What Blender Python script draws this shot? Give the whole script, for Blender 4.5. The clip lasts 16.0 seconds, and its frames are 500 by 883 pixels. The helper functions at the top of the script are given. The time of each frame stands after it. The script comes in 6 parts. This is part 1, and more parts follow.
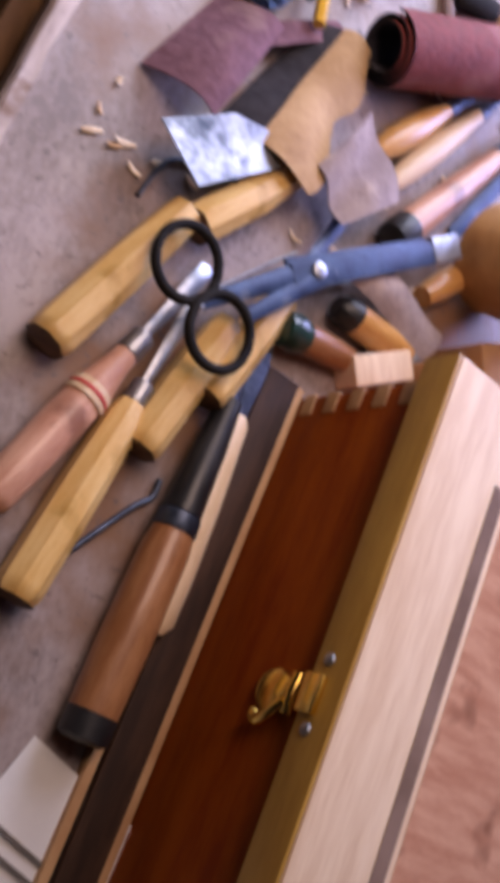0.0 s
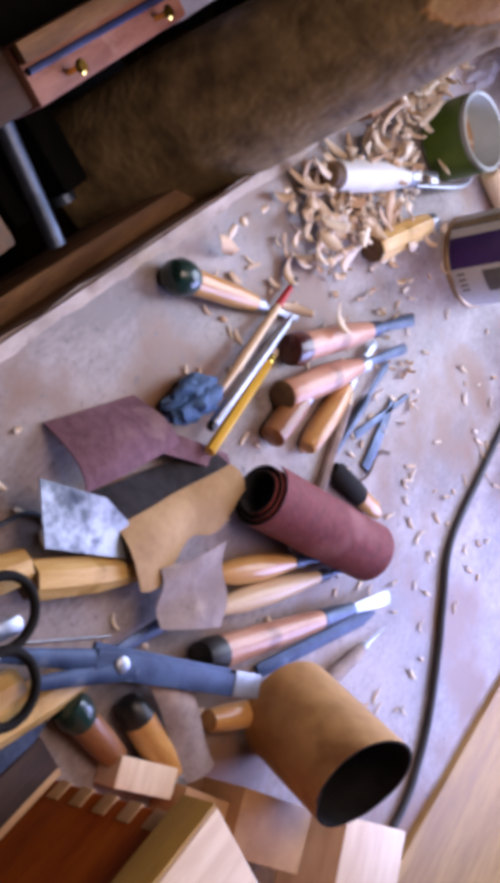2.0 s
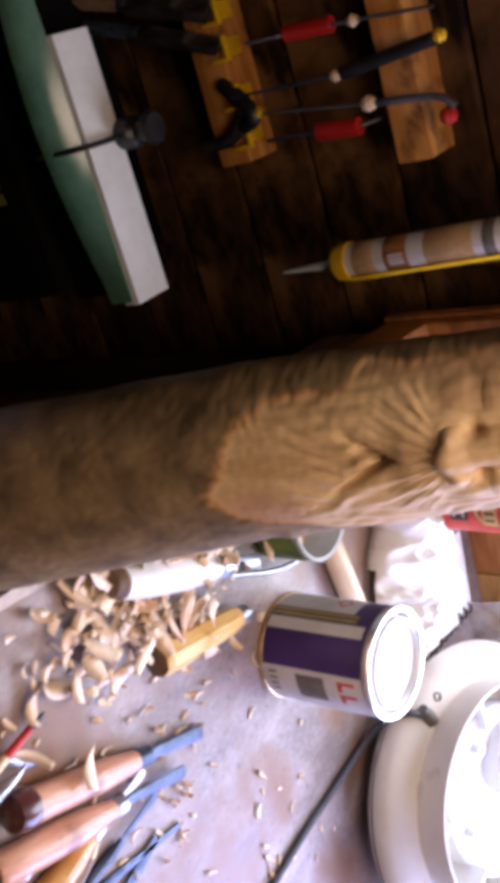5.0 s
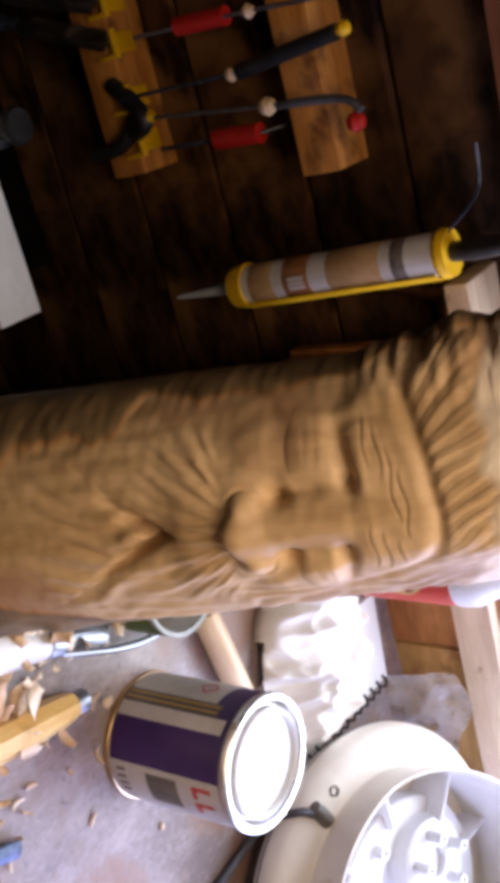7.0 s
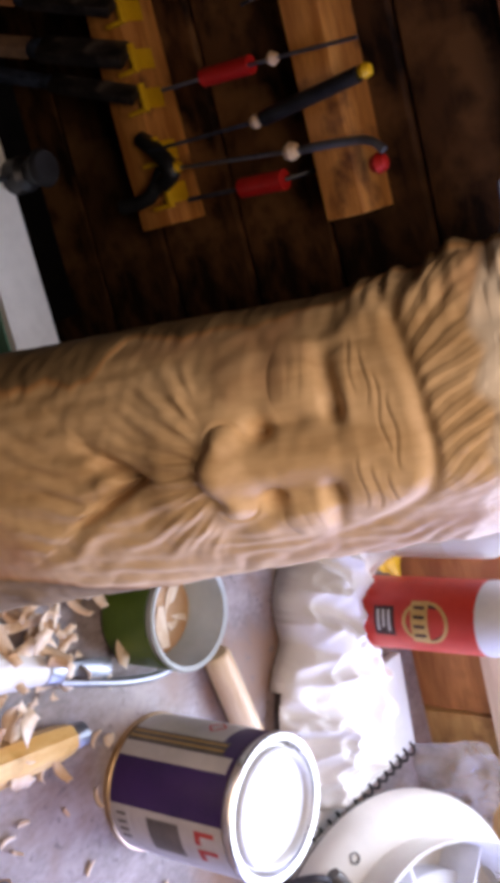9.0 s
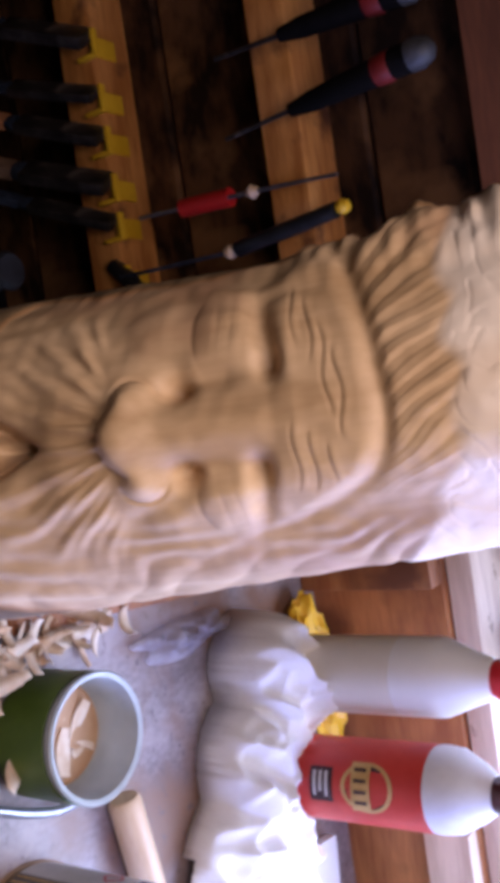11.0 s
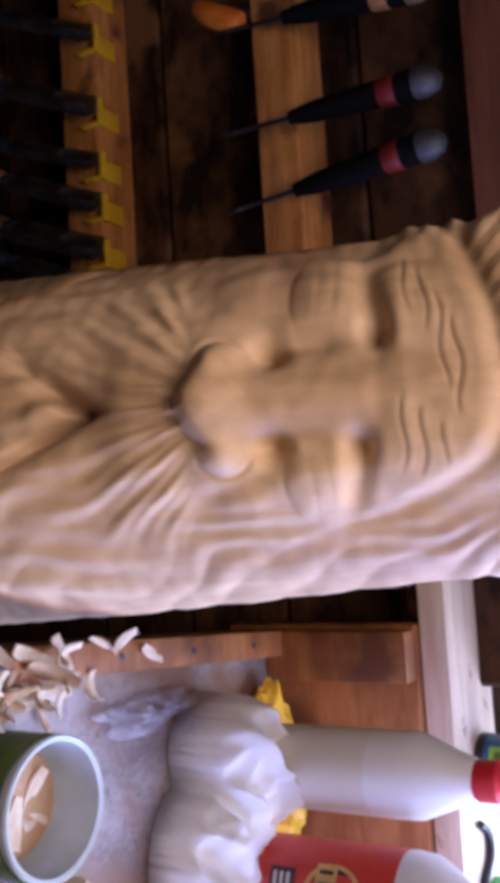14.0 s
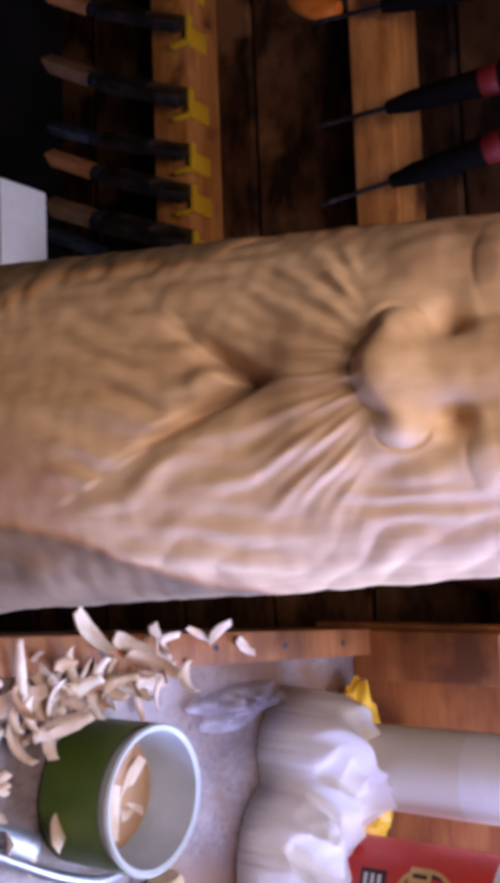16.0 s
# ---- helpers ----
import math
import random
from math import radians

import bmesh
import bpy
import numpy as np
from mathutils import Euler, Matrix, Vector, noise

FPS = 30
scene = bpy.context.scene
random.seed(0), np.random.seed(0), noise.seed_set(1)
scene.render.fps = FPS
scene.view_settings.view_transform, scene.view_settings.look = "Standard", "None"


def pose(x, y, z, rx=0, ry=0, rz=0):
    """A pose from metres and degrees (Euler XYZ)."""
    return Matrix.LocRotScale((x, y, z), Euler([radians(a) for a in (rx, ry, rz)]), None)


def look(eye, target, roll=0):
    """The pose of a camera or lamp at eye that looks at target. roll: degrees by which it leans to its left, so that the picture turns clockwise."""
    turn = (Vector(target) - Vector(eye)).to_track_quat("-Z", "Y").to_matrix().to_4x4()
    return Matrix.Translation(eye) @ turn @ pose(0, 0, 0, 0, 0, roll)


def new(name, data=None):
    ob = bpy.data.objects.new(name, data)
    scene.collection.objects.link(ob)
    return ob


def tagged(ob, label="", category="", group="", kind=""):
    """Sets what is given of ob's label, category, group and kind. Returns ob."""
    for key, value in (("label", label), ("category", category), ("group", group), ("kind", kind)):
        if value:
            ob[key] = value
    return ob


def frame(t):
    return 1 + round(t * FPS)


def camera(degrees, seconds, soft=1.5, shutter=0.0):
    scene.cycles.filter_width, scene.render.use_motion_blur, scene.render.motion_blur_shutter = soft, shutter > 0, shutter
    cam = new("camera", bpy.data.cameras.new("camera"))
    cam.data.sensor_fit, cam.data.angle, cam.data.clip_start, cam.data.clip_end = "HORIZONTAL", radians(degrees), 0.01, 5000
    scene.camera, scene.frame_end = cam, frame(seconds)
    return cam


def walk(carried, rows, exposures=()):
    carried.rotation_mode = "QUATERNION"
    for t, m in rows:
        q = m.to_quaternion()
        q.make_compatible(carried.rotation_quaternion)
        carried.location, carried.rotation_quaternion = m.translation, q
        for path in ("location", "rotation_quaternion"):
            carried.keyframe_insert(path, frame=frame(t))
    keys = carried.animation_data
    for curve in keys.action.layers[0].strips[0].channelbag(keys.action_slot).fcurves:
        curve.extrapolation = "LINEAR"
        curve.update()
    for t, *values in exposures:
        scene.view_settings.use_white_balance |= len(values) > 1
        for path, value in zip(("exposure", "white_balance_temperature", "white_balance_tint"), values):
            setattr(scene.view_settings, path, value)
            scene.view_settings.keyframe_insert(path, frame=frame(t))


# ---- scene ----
cam = camera(28.0, 16.0, soft=6.8, shutter=0.4)
PATH = [
    (0, (0.0479, -0.0847, 1.3299), (0.3679, 0.0777, 0.8490), 84.97),
    (0.5, (0.0212, -0.0958, 1.3290), (0.3061, 0.1508, 0.8621), 85.79),
    (1, (0.0055, -0.0867, 1.3351), (0.2697, 0.2211, 0.8929), 86.34),
    (1.5, (0.0208, -0.0711, 1.3469), (0.2725, 0.2724, 0.9242), 86.08),
    (2, (0.0247, -0.0658, 1.3534), (0.2816, 0.2958, 0.9494), 86.81),
    (2.5, (0.0146, -0.0636, 1.3578), (0.2822, 0.3017, 0.9643), 87.86),
    (3, (-0.0116, -0.0500, 1.3543), (0.2414, 0.3457, 0.9810), 88.14),
    (3.5, (-0.0314, -0.0260, 1.3495), (0.1841, 0.4004, 0.9865), 88.03),
    (4, (-0.0415, 0.0072, 1.3474), (0.1610, 0.4498, 0.9966), 89.62),
    (4.5, (-0.0545, 0.0784, 1.3481), (0.1493, 0.5144, 0.9898), 90.77),
    (5, (-0.0695, 0.1782, 1.3530), (0.1497, 0.5995, 0.9862), 90.97),
    (5.2, (-0.0755, 0.2062, 1.3577), (0.1533, 0.6227, 0.9914), 91.13),
    (7.7, (0.0095, 0.3115, 1.3404), (0.1970, 0.7581, 0.9863), 89.94),
    (8, (0.0151, 0.3101, 1.3454), (0.1933, 0.7577, 0.9878), 89.28),
    (10.3, (0.0942, 0.3311, 1.3350), (0.1531, 0.8038, 0.9701), 83.15),
    (10.5, (0.1021, 0.3344, 1.3241), (0.1454, 0.8149, 0.9675), 82.95),
    (11, (0.1110, 0.3460, 1.3186), (0.1283, 0.8336, 0.9694), 82.84),
    (11.5, (0.1183, 0.3579, 1.3129), (0.1176, 0.8543, 0.9758), 83.06),
    (12, (0.1277, 0.3598, 1.3068), (0.1078, 0.8648, 0.9835), 82.71),
    (12.5, (0.1346, 0.3595, 1.2984), (0.1007, 0.8708, 0.9862), 82.21),
    (13, (0.1384, 0.3555, 1.2918), (0.0988, 0.8709, 0.9871), 82.11),
    (13.5, (0.1383, 0.3484, 1.2873), (0.0910, 0.8619, 0.9806), 81.94),
    (14, (0.1378, 0.3463, 1.2743), (0.0895, 0.8580, 0.9647), 83.67),
    (14.5, (0.1414, 0.3433, 1.2664), (0.0905, 0.8517, 0.9519), 84.35),
    (15, (0.1447, 0.3417, 1.2606), (0.0850, 0.8462, 0.9414), 83.94),
    (15.5, (0.1443, 0.3419, 1.2546), (0.0853, 0.8410, 0.9269), 83.87),
    (16, (0.1428, 0.3419, 1.2487), (0.0909, 0.8349, 0.9107), 84.51),
]
walk(cam, [(t, look(eye, target, roll)) for t, eye, target, roll in PATH],
     exposures=[(0, 0.05, 6900, 24), (1.2, 0.0, 6400, 18), (2.0, -0.22, 6500, 18), (3.4, -0.25, 6600, 17), (4.2, -0.05, 6800, 17), (5.0, 0.12, 7000, 16), (7.3, -0.15, 7300, 10), (8.2, -0.15, 7300, 10), (10.3, -0.13, 5800, 21), (13.5, -0.12, 5800, 23), (16, 0.08, 5900, 26)])

# ---- world and light ----
world = bpy.data.worlds.new("sky")
scene.world = world
world.use_nodes = True
wn = world.node_tree
sky = wn.nodes.new("ShaderNodeTexSky")
sky.sky_type = "NISHITA"
sky.sun_disc = False
sky.sun_elevation, sky.sun_rotation = radians(40), radians(60)
wn.links.new(sky.outputs[0], wn.nodes["Background"].inputs[0])
wn.nodes["Background"].inputs[1].default_value = 0.1


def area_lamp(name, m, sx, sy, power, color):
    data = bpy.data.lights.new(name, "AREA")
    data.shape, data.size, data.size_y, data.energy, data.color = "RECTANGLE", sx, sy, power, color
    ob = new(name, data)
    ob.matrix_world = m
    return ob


# daylight standing in the opening of the window at the bench end
area_lamp("window_daylight", look((0.585, 1.068, 1.49), (0.585, 0.0, 1.2)), 0.56, 0.85, 16.0, (0.66, 0.76, 1.0))
area_lamp("side_window_daylight", look((0.915, 0.73, 1.24), (0.0, 0.66, 1.16)), 0.54, 0.38, 8.8, (0.40, 0.47, 1.0))
# unseen warm lamp without a fixture, added to light the limb and bench
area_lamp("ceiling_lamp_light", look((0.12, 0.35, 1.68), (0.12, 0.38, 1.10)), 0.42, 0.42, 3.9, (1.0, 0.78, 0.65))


# ---- materials ----
def material(name, a, b, scale=40, rough=0.6, bump=0.15, metal=0.0, stretch=(1, 1, 1), fine=6.0, spots=None, coat=0.0, spec=0.5, vary=0.0, lo=0.35, hi=0.65, specks=None):
    """Two colours mixed by noise at two scales, with fine relief."""
    m = bpy.data.materials.new(name)
    m.use_nodes = True
    nt = m.node_tree
    p = nt.nodes["Principled BSDF"]
    tc = nt.nodes.new("ShaderNodeTexCoord")
    mp = nt.nodes.new("ShaderNodeMapping")
    mp.inputs["Scale"].default_value = stretch
    nt.links.new(tc.outputs["Object"], mp.inputs[0])
    n1 = nt.nodes.new("ShaderNodeTexNoise")
    n1.inputs["Scale"].default_value, n1.inputs["Detail"].default_value = scale, 8
    n2 = nt.nodes.new("ShaderNodeTexNoise")
    n2.inputs["Scale"].default_value, n2.inputs["Detail"].default_value = scale * fine, 6
    for n in (n1, n2):
        nt.links.new(mp.outputs[0], n.inputs["Vector"])
    add = nt.nodes.new("ShaderNodeMath")
    add.operation = "MULTIPLY_ADD"
    nt.links.new(n2.outputs[0], add.inputs[0])
    add.inputs[1].default_value = 0.4
    nt.links.new(n1.outputs[0], add.inputs[2])
    rng = nt.nodes.new("ShaderNodeMapRange")
    rng.inputs[1].default_value, rng.inputs[2].default_value = lo + 0.2, hi + 0.2
    nt.links.new(add.outputs[0], rng.inputs[0])
    mix = nt.nodes.new("ShaderNodeMix")
    mix.data_type = "RGBA"
    mix.inputs[6].default_value, mix.inputs[7].default_value = (*a, 1), (*b, 1)
    nt.links.new(rng.outputs[0], mix.inputs[0])
    out = mix.outputs[2]
    if spots:
        color, sscale, amount = spots
        n3 = nt.nodes.new("ShaderNodeTexNoise")
        n3.inputs["Scale"].default_value, n3.inputs["Detail"].default_value = sscale, 5
        nt.links.new(tc.outputs["Object"], n3.inputs["Vector"])
        r3 = nt.nodes.new("ShaderNodeMapRange")
        r3.inputs[1].default_value, r3.inputs[2].default_value = 0.66 - amount * 0.25, 0.76 - amount * 0.2
        nt.links.new(n3.outputs[0], r3.inputs[0])
        mx = nt.nodes.new("ShaderNodeMix")
        mx.data_type = "RGBA"
        mx.inputs[7].default_value = (*color, 1)
        nt.links.new(r3.outputs[0], mx.inputs[0])
        nt.links.new(out, mx.inputs[6])
        out = mx.outputs[2]
    if specks:
        color, sscale = specks
        n4 = nt.nodes.new("ShaderNodeTexNoise")
        n4.inputs["Scale"].default_value, n4.inputs["Detail"].default_value = sscale, 3
        nt.links.new(tc.outputs["Object"], n4.inputs["Vector"])
        r4 = nt.nodes.new("ShaderNodeMapRange")
        r4.inputs[1].default_value, r4.inputs[2].default_value, r4.inputs[4].default_value = 0.60, 0.72, 0.75
        nt.links.new(n4.outputs[0], r4.inputs[0])
        m4 = nt.nodes.new("ShaderNodeMix")
        m4.data_type = "RGBA"
        m4.inputs[7].default_value = (*color, 1)
        nt.links.new(r4.outputs[0], m4.inputs[0])
        nt.links.new(out, m4.inputs[6])
        out = m4.outputs[2]
    if vary:
        info = nt.nodes.new("ShaderNodeObjectInfo")
        hs = nt.nodes.new("ShaderNodeHueSaturation")
        mr = nt.nodes.new("ShaderNodeMapRange")
        mr.inputs[3].default_value, mr.inputs[4].default_value = 1 - vary, 1 + vary
        nt.links.new(info.outputs["Random"], mr.inputs[0])
        nt.links.new(mr.outputs[0], hs.inputs["Value"])
        nt.links.new(out, hs.inputs["Color"])
        out = hs.outputs[0]
    nt.links.new(out, p.inputs["Base Color"])
    rr = nt.nodes.new("ShaderNodeMapRange")
    rr.inputs[3].default_value, rr.inputs[4].default_value = max(rough - 0.1, 0.03), min(rough + 0.12, 1)
    nt.links.new(add.outputs[0], rr.inputs[0])
    nt.links.new(rr.outputs[0], p.inputs["Roughness"])
    p.inputs["Metallic"].default_value = metal
    p.inputs["Coat Weight"].default_value = coat
    p.inputs["Specular IOR Level"].default_value = spec
    if bump:
        bp = nt.nodes.new("ShaderNodeBump")
        bp.inputs["Strength"].default_value, bp.inputs["Distance"].default_value = bump, 0.002
        nt.links.new(add.outputs[0], bp.inputs["Height"])
        nt.links.new(bp.outputs[0], p.inputs["Normal"])
    return m


M = {}
M["bench"] = material("dusty_bench_ply", (0.185, 0.145, 0.138), (0.385, 0.32, 0.31), 11, 0.38, 0.2, fine=16, spots=((0.22, 0.115, 0.062), 10, 0.72), spec=0.55, stretch=(1.8, 1, 1), specks=((0.12, 0.09, 0.09), 150))
M["bench_lip"] = material("frayed_pale_veneer", (0.38, 0.31, 0.29), (0.58, 0.50, 0.47), 30, 0.6, 0.3, stretch=(3, 1, 1), spots=((0.22, 0.14, 0.10), 35, 0.4))
M["apron"] = material("brown_bench_timber", (0.12, 0.055, 0.02), (0.25, 0.13, 0.055), 16, 0.7, 0.4, stretch=(6, 1, 6))
M["pine"] = material("pine_board", (0.31, 0.165, 0.05), (0.45, 0.27, 0.095), 10, 0.5, 0.15, stretch=(9, 1, 9), spots=((0.18, 0.075, 0.025), 14, 0.3))
M["pine_x"] = material("pine_panel", (0.27, 0.088, 0.022), (0.46, 0.19, 0.055), 9, 0.5, 0.15, stretch=(1, 7, 7), spots=((0.13, 0.042, 0.012), 11, 0.5))
M["pine_y"] = material("yellow_pine_panel", (0.44, 0.24, 0.075), (0.60, 0.37, 0.14), 9, 0.5, 0.15, stretch=(1, 6, 6), spots=((0.20, 0.075, 0.02), 17, 0.25))
M["lid_gold"] = material("shaded_golden_lid_edge", (0.38, 0.205, 0.032), (0.50, 0.295, 0.055), 14, 0.45, 0.08, stretch=(6, 1, 6))
M["film"] = material("crumpled_clear_film", (0.62, 0.60, 0.58), (0.80, 0.78, 0.76), 30, 0.2, 0.4)
M["film"].node_tree.nodes["Principled BSDF"].inputs["Alpha"].default_value = 0.35
M["sill"] = material("pale_sill_board", (0.56, 0.42, 0.30), (0.72, 0.58, 0.44), 9, 0.5, 0.1, stretch=(1, 9, 9), spots=((0.2, 0.1, 0.05), 60, 0.05))
M["lid_pine"] = material("pale_lid_wood", (0.72, 0.53, 0.37), (0.86, 0.69, 0.52), 12, 0.45, 0.08, stretch=(9, 1, 9))
M["walnut"] = material("red_brown_stained_ply", (0.225, 0.034, 0.0015), (0.33, 0.070, 0.004), 14, 0.5, 0.08, stretch=(6, 1, 6), spec=0.12)
M["dark_inlay"] = material("grey_brown_inlay", (0.20, 0.13, 0.10), (0.28, 0.19, 0.15), 30, 0.5, 0.1)
M["joint"] = material("finger_joint_wood", (0.44, 0.24, 0.11), (0.55, 0.33, 0.16), 30, 0.5, 0.1)
M["wall"] = material("dark_stained_plank", (0.014, 0.006, 0.002), (0.105, 0.046, 0.016), 13, 0.8, 0.6, stretch=(1, 1, 2.2), spots=((0.20, 0.095, 0.033), 15, 0.5), vary=0.45, spec=0.15, fine=4)
M["wallplain"] = material("dark_shed_wall", (0.03, 0.018, 0.009), (0.07, 0.04, 0.02), 6, 0.8, 0.3, stretch=(4, 4, 1))
M["rail"] = material("tool_rail_pine", (0.42, 0.150, 0.026), (0.66, 0.29, 0.065), 12, 0.6, 0.2, stretch=(1, 8, 8), spots=((0.12, 0.04, 0.012), 22, 0.4))
M["redplank"] = material("red_brown_plank", (0.11, 0.036, 0.013), (0.20, 0.07, 0.025), 10, 0.6, 0.25, stretch=(1, 8, 8))
M["carved"] = material("fresh_carved_wood", (0.47, 0.305, 0.145), (0.68, 0.49, 0.275), 16, 0.5, 0.06, stretch=(2.4, 2.4, 0.5), fine=7, spots=((0.45, 0.265, 0.14), 17, 0.5))
M["handle_y"] = material("yellow_boxwood_handle", (0.66, 0.385, 0.115), (0.79, 0.54, 0.22), 30, 0.4, 0.1, stretch=(1, 6, 6), coat=0.2, vary=0.1, spots=((0.48, 0.27, 0.06), 40, 0.15))
M["handle_p"] = material("pale_beech_handle", (0.66, 0.46, 0.27), (0.76, 0.57, 0.37), 30, 0.4, 0.08, stretch=(1, 6, 6), coat=0.2, vary=0.08)
M["handle_k"] = material("pink_beech_handle", (0.50, 0.235, 0.15), (0.66, 0.37, 0.25), 30, 0.35, 0.1, stretch=(1, 6, 6), coat=0.25, vary=0.1, spots=((0.30, 0.13, 0.08), 30, 0.25))
M["handle_b"] = material("brown_wood_handle", (0.26, 0.10, 0.035), (0.38, 0.17, 0.07), 30, 0.35, 0.08, stretch=(1, 6, 6), coat=0.25)
M["handle_o"] = material("orange_varnished_handle", (0.55, 0.26, 0.07), (0.68, 0.38, 0.13), 30, 0.3, 0.06, stretch=(1, 6, 6), coat=0.4)
M["endgrain"] = material("dark_end_grain", (0.10, 0.055, 0.03), (0.18, 0.10, 0.05), 80, 0.6, 0.2)
M["steel"] = material("worn_steel", (0.30, 0.32, 0.36), (0.50, 0.52, 0.57), 40, 0.38, 0.05, metal=1.0)
M["file_steel"] = material("dark_worn_file_steel", (0.012, 0.010, 0.009), (0.06, 0.05, 0.045), 60, 0.3, 0.25, metal=0.4, spots=((0.16, 0.13, 0.11), 50, 0.3))
M["bluesteel"] = material("dark_blued_steel", (0.05, 0.065, 0.10), (0.12, 0.15, 0.22), 50, 0.38, 0.08, metal=0.8)
# dark mottles imitate reflections in the polished blade
M["blade_steel"] = material("reflection_mottled_steel", (0.12, 0.13, 0.15), (0.42, 0.44, 0.48), 45, 0.33, 0.08, metal=0.9, spots=((0.06, 0.07, 0.09), 60, 0.4))
M["greysteel"] = material("scratched_scissor_steel", (0.016, 0.034, 0.095), (0.045, 0.085, 0.18), 60, 0.45, 0.1, metal=0.25, spots=((0.14, 0.18, 0.27), 55, 0.15))
M["black"] = material("black_plastic", (0.008, 0.008, 0.009), (0.02, 0.02, 0.022), 60, 0.35, 0.05)
M["blackmat"] = material("dull_black_paint", (0.007, 0.006, 0.006), (0.018, 0.016, 0.015), 40, 0.75, 0.2, spec=0.2)
M["tinrim"] = material("bright_tin_rim", (0.55, 0.52, 0.48), (0.72, 0.70, 0.66), 30, 0.25, 0.03, metal=1.0)
M["grey_cap"] = material("worn_grey_cap", (0.03, 0.03, 0.032), (0.07, 0.068, 0.072), 40, 0.5, 0.15)
M["dullred"] = material("dull_red_band", (0.10, 0.006, 0.004), (0.18, 0.009, 0.006), 40, 0.5, 0.05)
# near-black with almost no sheen: crate case, vise body, rack handles
M["void"] = material("near_black_matte", (0.003, 0.003, 0.003), (0.007, 0.006, 0.006), 20, 0.95, 0.1, spec=0.05)
M["green"] = material("dark_green_paint", (0.006, 0.03, 0.026), (0.012, 0.05, 0.04), 60, 0.25, 0.05, coat=0.4)
M["redknob"] = material("dark_red_lacquer", (0.05, 0.012, 0.012), (0.10, 0.025, 0.022), 60, 0.25, 0.05, coat=0.4)
M["redbright"] = material("red_plastic", (0.42, 0.012, 0.010), (0.55, 0.02, 0.015), 60, 0.35, 0.03)
M["redcap"] = material("bright_red_cap_plastic", (0.62, 0.02, 0.03), (0.72, 0.035, 0.045), 60, 0.35, 0.02)
M["yellow"] = material("yellow_plastic", (0.74, 0.41, 0.008), (0.84, 0.50, 0.015), 50, 0.4, 0.05)
M["yellowpaint"] = material("yellow_pencil_paint", (0.70, 0.38, 0.02), (0.78, 0.46, 0.03), 60, 0.35, 0.03)
M["whiteplastic"] = material("cream_white_plastic", (0.68, 0.65, 0.58), (0.76, 0.73, 0.66), 18, 0.42, 0.03, spots=((0.55, 0.50, 0.42), 25, 0.1))
M["bottle"] = material("milky_bottle_plastic", (0.80, 0.76, 0.68), (0.86, 0.82, 0.75), 15, 0.35, 0.03)
M["bottle_top"] = material("clear_milky_plastic", (0.86, 0.86, 0.86), (0.90, 0.90, 0.89), 15, 0.3, 0.03)
# colour of the dark lath, also used for shade on the jaw's end
M["dark_lath"] = material("dark_lath_and_jaw_shade", (0.026, 0.013, 0.008), (0.060, 0.029, 0.016), 14, 0.6, 0.2, stretch=(6, 1, 6), spec=0.25)
M["white"] = material("white_board_paint", (0.74, 0.74, 0.72), (0.84, 0.84, 0.82), 20, 0.5, 0.05)
M["cap_white"] = material("white_cap_plastic", (0.68, 0.68, 0.68), (0.76, 0.76, 0.76), 30, 0.4, 0.02)
M["cloth"] = material("white_cotton_rag", (0.80, 0.78, 0.75), (0.90, 0.88, 0.86), 26, 0.9, 0.3, fine=22, spots=((0.60, 0.52, 0.45), 18, 0.15))
M["paper"] = material("white_paper", (0.74, 0.74, 0.74), (0.80, 0.80, 0.80), 30, 0.8, 0.05)
M["purple_paper"] = material("purple_brown_abrasive", (0.155, 0.070, 0.098), (0.22, 0.110, 0.145), 120, 0.85, 0.6, spots=((0.29, 0.18, 0.19), 30, 0.25))
M["maroon_paper"] = material("maroon_abrasive_cloth", (0.16, 0.024, 0.026), (0.23, 0.046, 0.046), 140, 0.7, 0.5, spots=((0.29, 0.10, 0.10), 22, 0.25))
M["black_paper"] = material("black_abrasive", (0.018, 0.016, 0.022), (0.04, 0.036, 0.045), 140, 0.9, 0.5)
M["kraft"] = material("tan_paper_backing", (0.42, 0.25, 0.11), (0.54, 0.35, 0.18), 40, 0.75, 0.15, spots=((0.30, 0.16, 0.07), 20, 0.2))
M["kraft_dark"] = material("brown_cardboard_tube", (0.38, 0.20, 0.065), (0.52, 0.30, 0.115), 25, 0.6, 0.15, spots=((0.26, 0.12, 0.04), 18, 0.3))
M["grey_paper"] = material("used_grey_abrasive", (0.26, 0.20, 0.20), (0.40, 0.32, 0.31), 60, 0.85, 0.4, spots=((0.52, 0.42, 0.38), 30, 0.3))
M["eraser"] = material("blue_rag_lump", (0.030, 0.085, 0.22), (0.09, 0.18, 0.37), 50, 0.65, 0.4)
M["cable"] = material("grey_black_cable", (0.035, 0.035, 0.045), (0.06, 0.06, 0.075), 60, 0.5, 0.05)
M["brass"] = material("polished_brass", (0.85, 0.58, 0.11), (0.95, 0.70, 0.20), 50, 0.16, 0.05, metal=1.0)
M["purple"] = material("purple_tin_label", (0.032, 0.008, 0.10), (0.050, 0.013, 0.135), 30, 0.35, 0.02)
M["label_white"] = material("off_white_tin_label", (0.55, 0.53, 0.51), (0.66, 0.64, 0.62), 30, 0.4, 0.02)
M["label_grey"] = material("grey_tin_stripe", (0.10, 0.09, 0.08), (0.18, 0.16, 0.14), 40, 0.4, 0.02)
M["label_red"] = material("red_label_ink", (0.55, 0.05, 0.05), (0.62, 0.08, 0.07), 40, 0.5, 0.02)
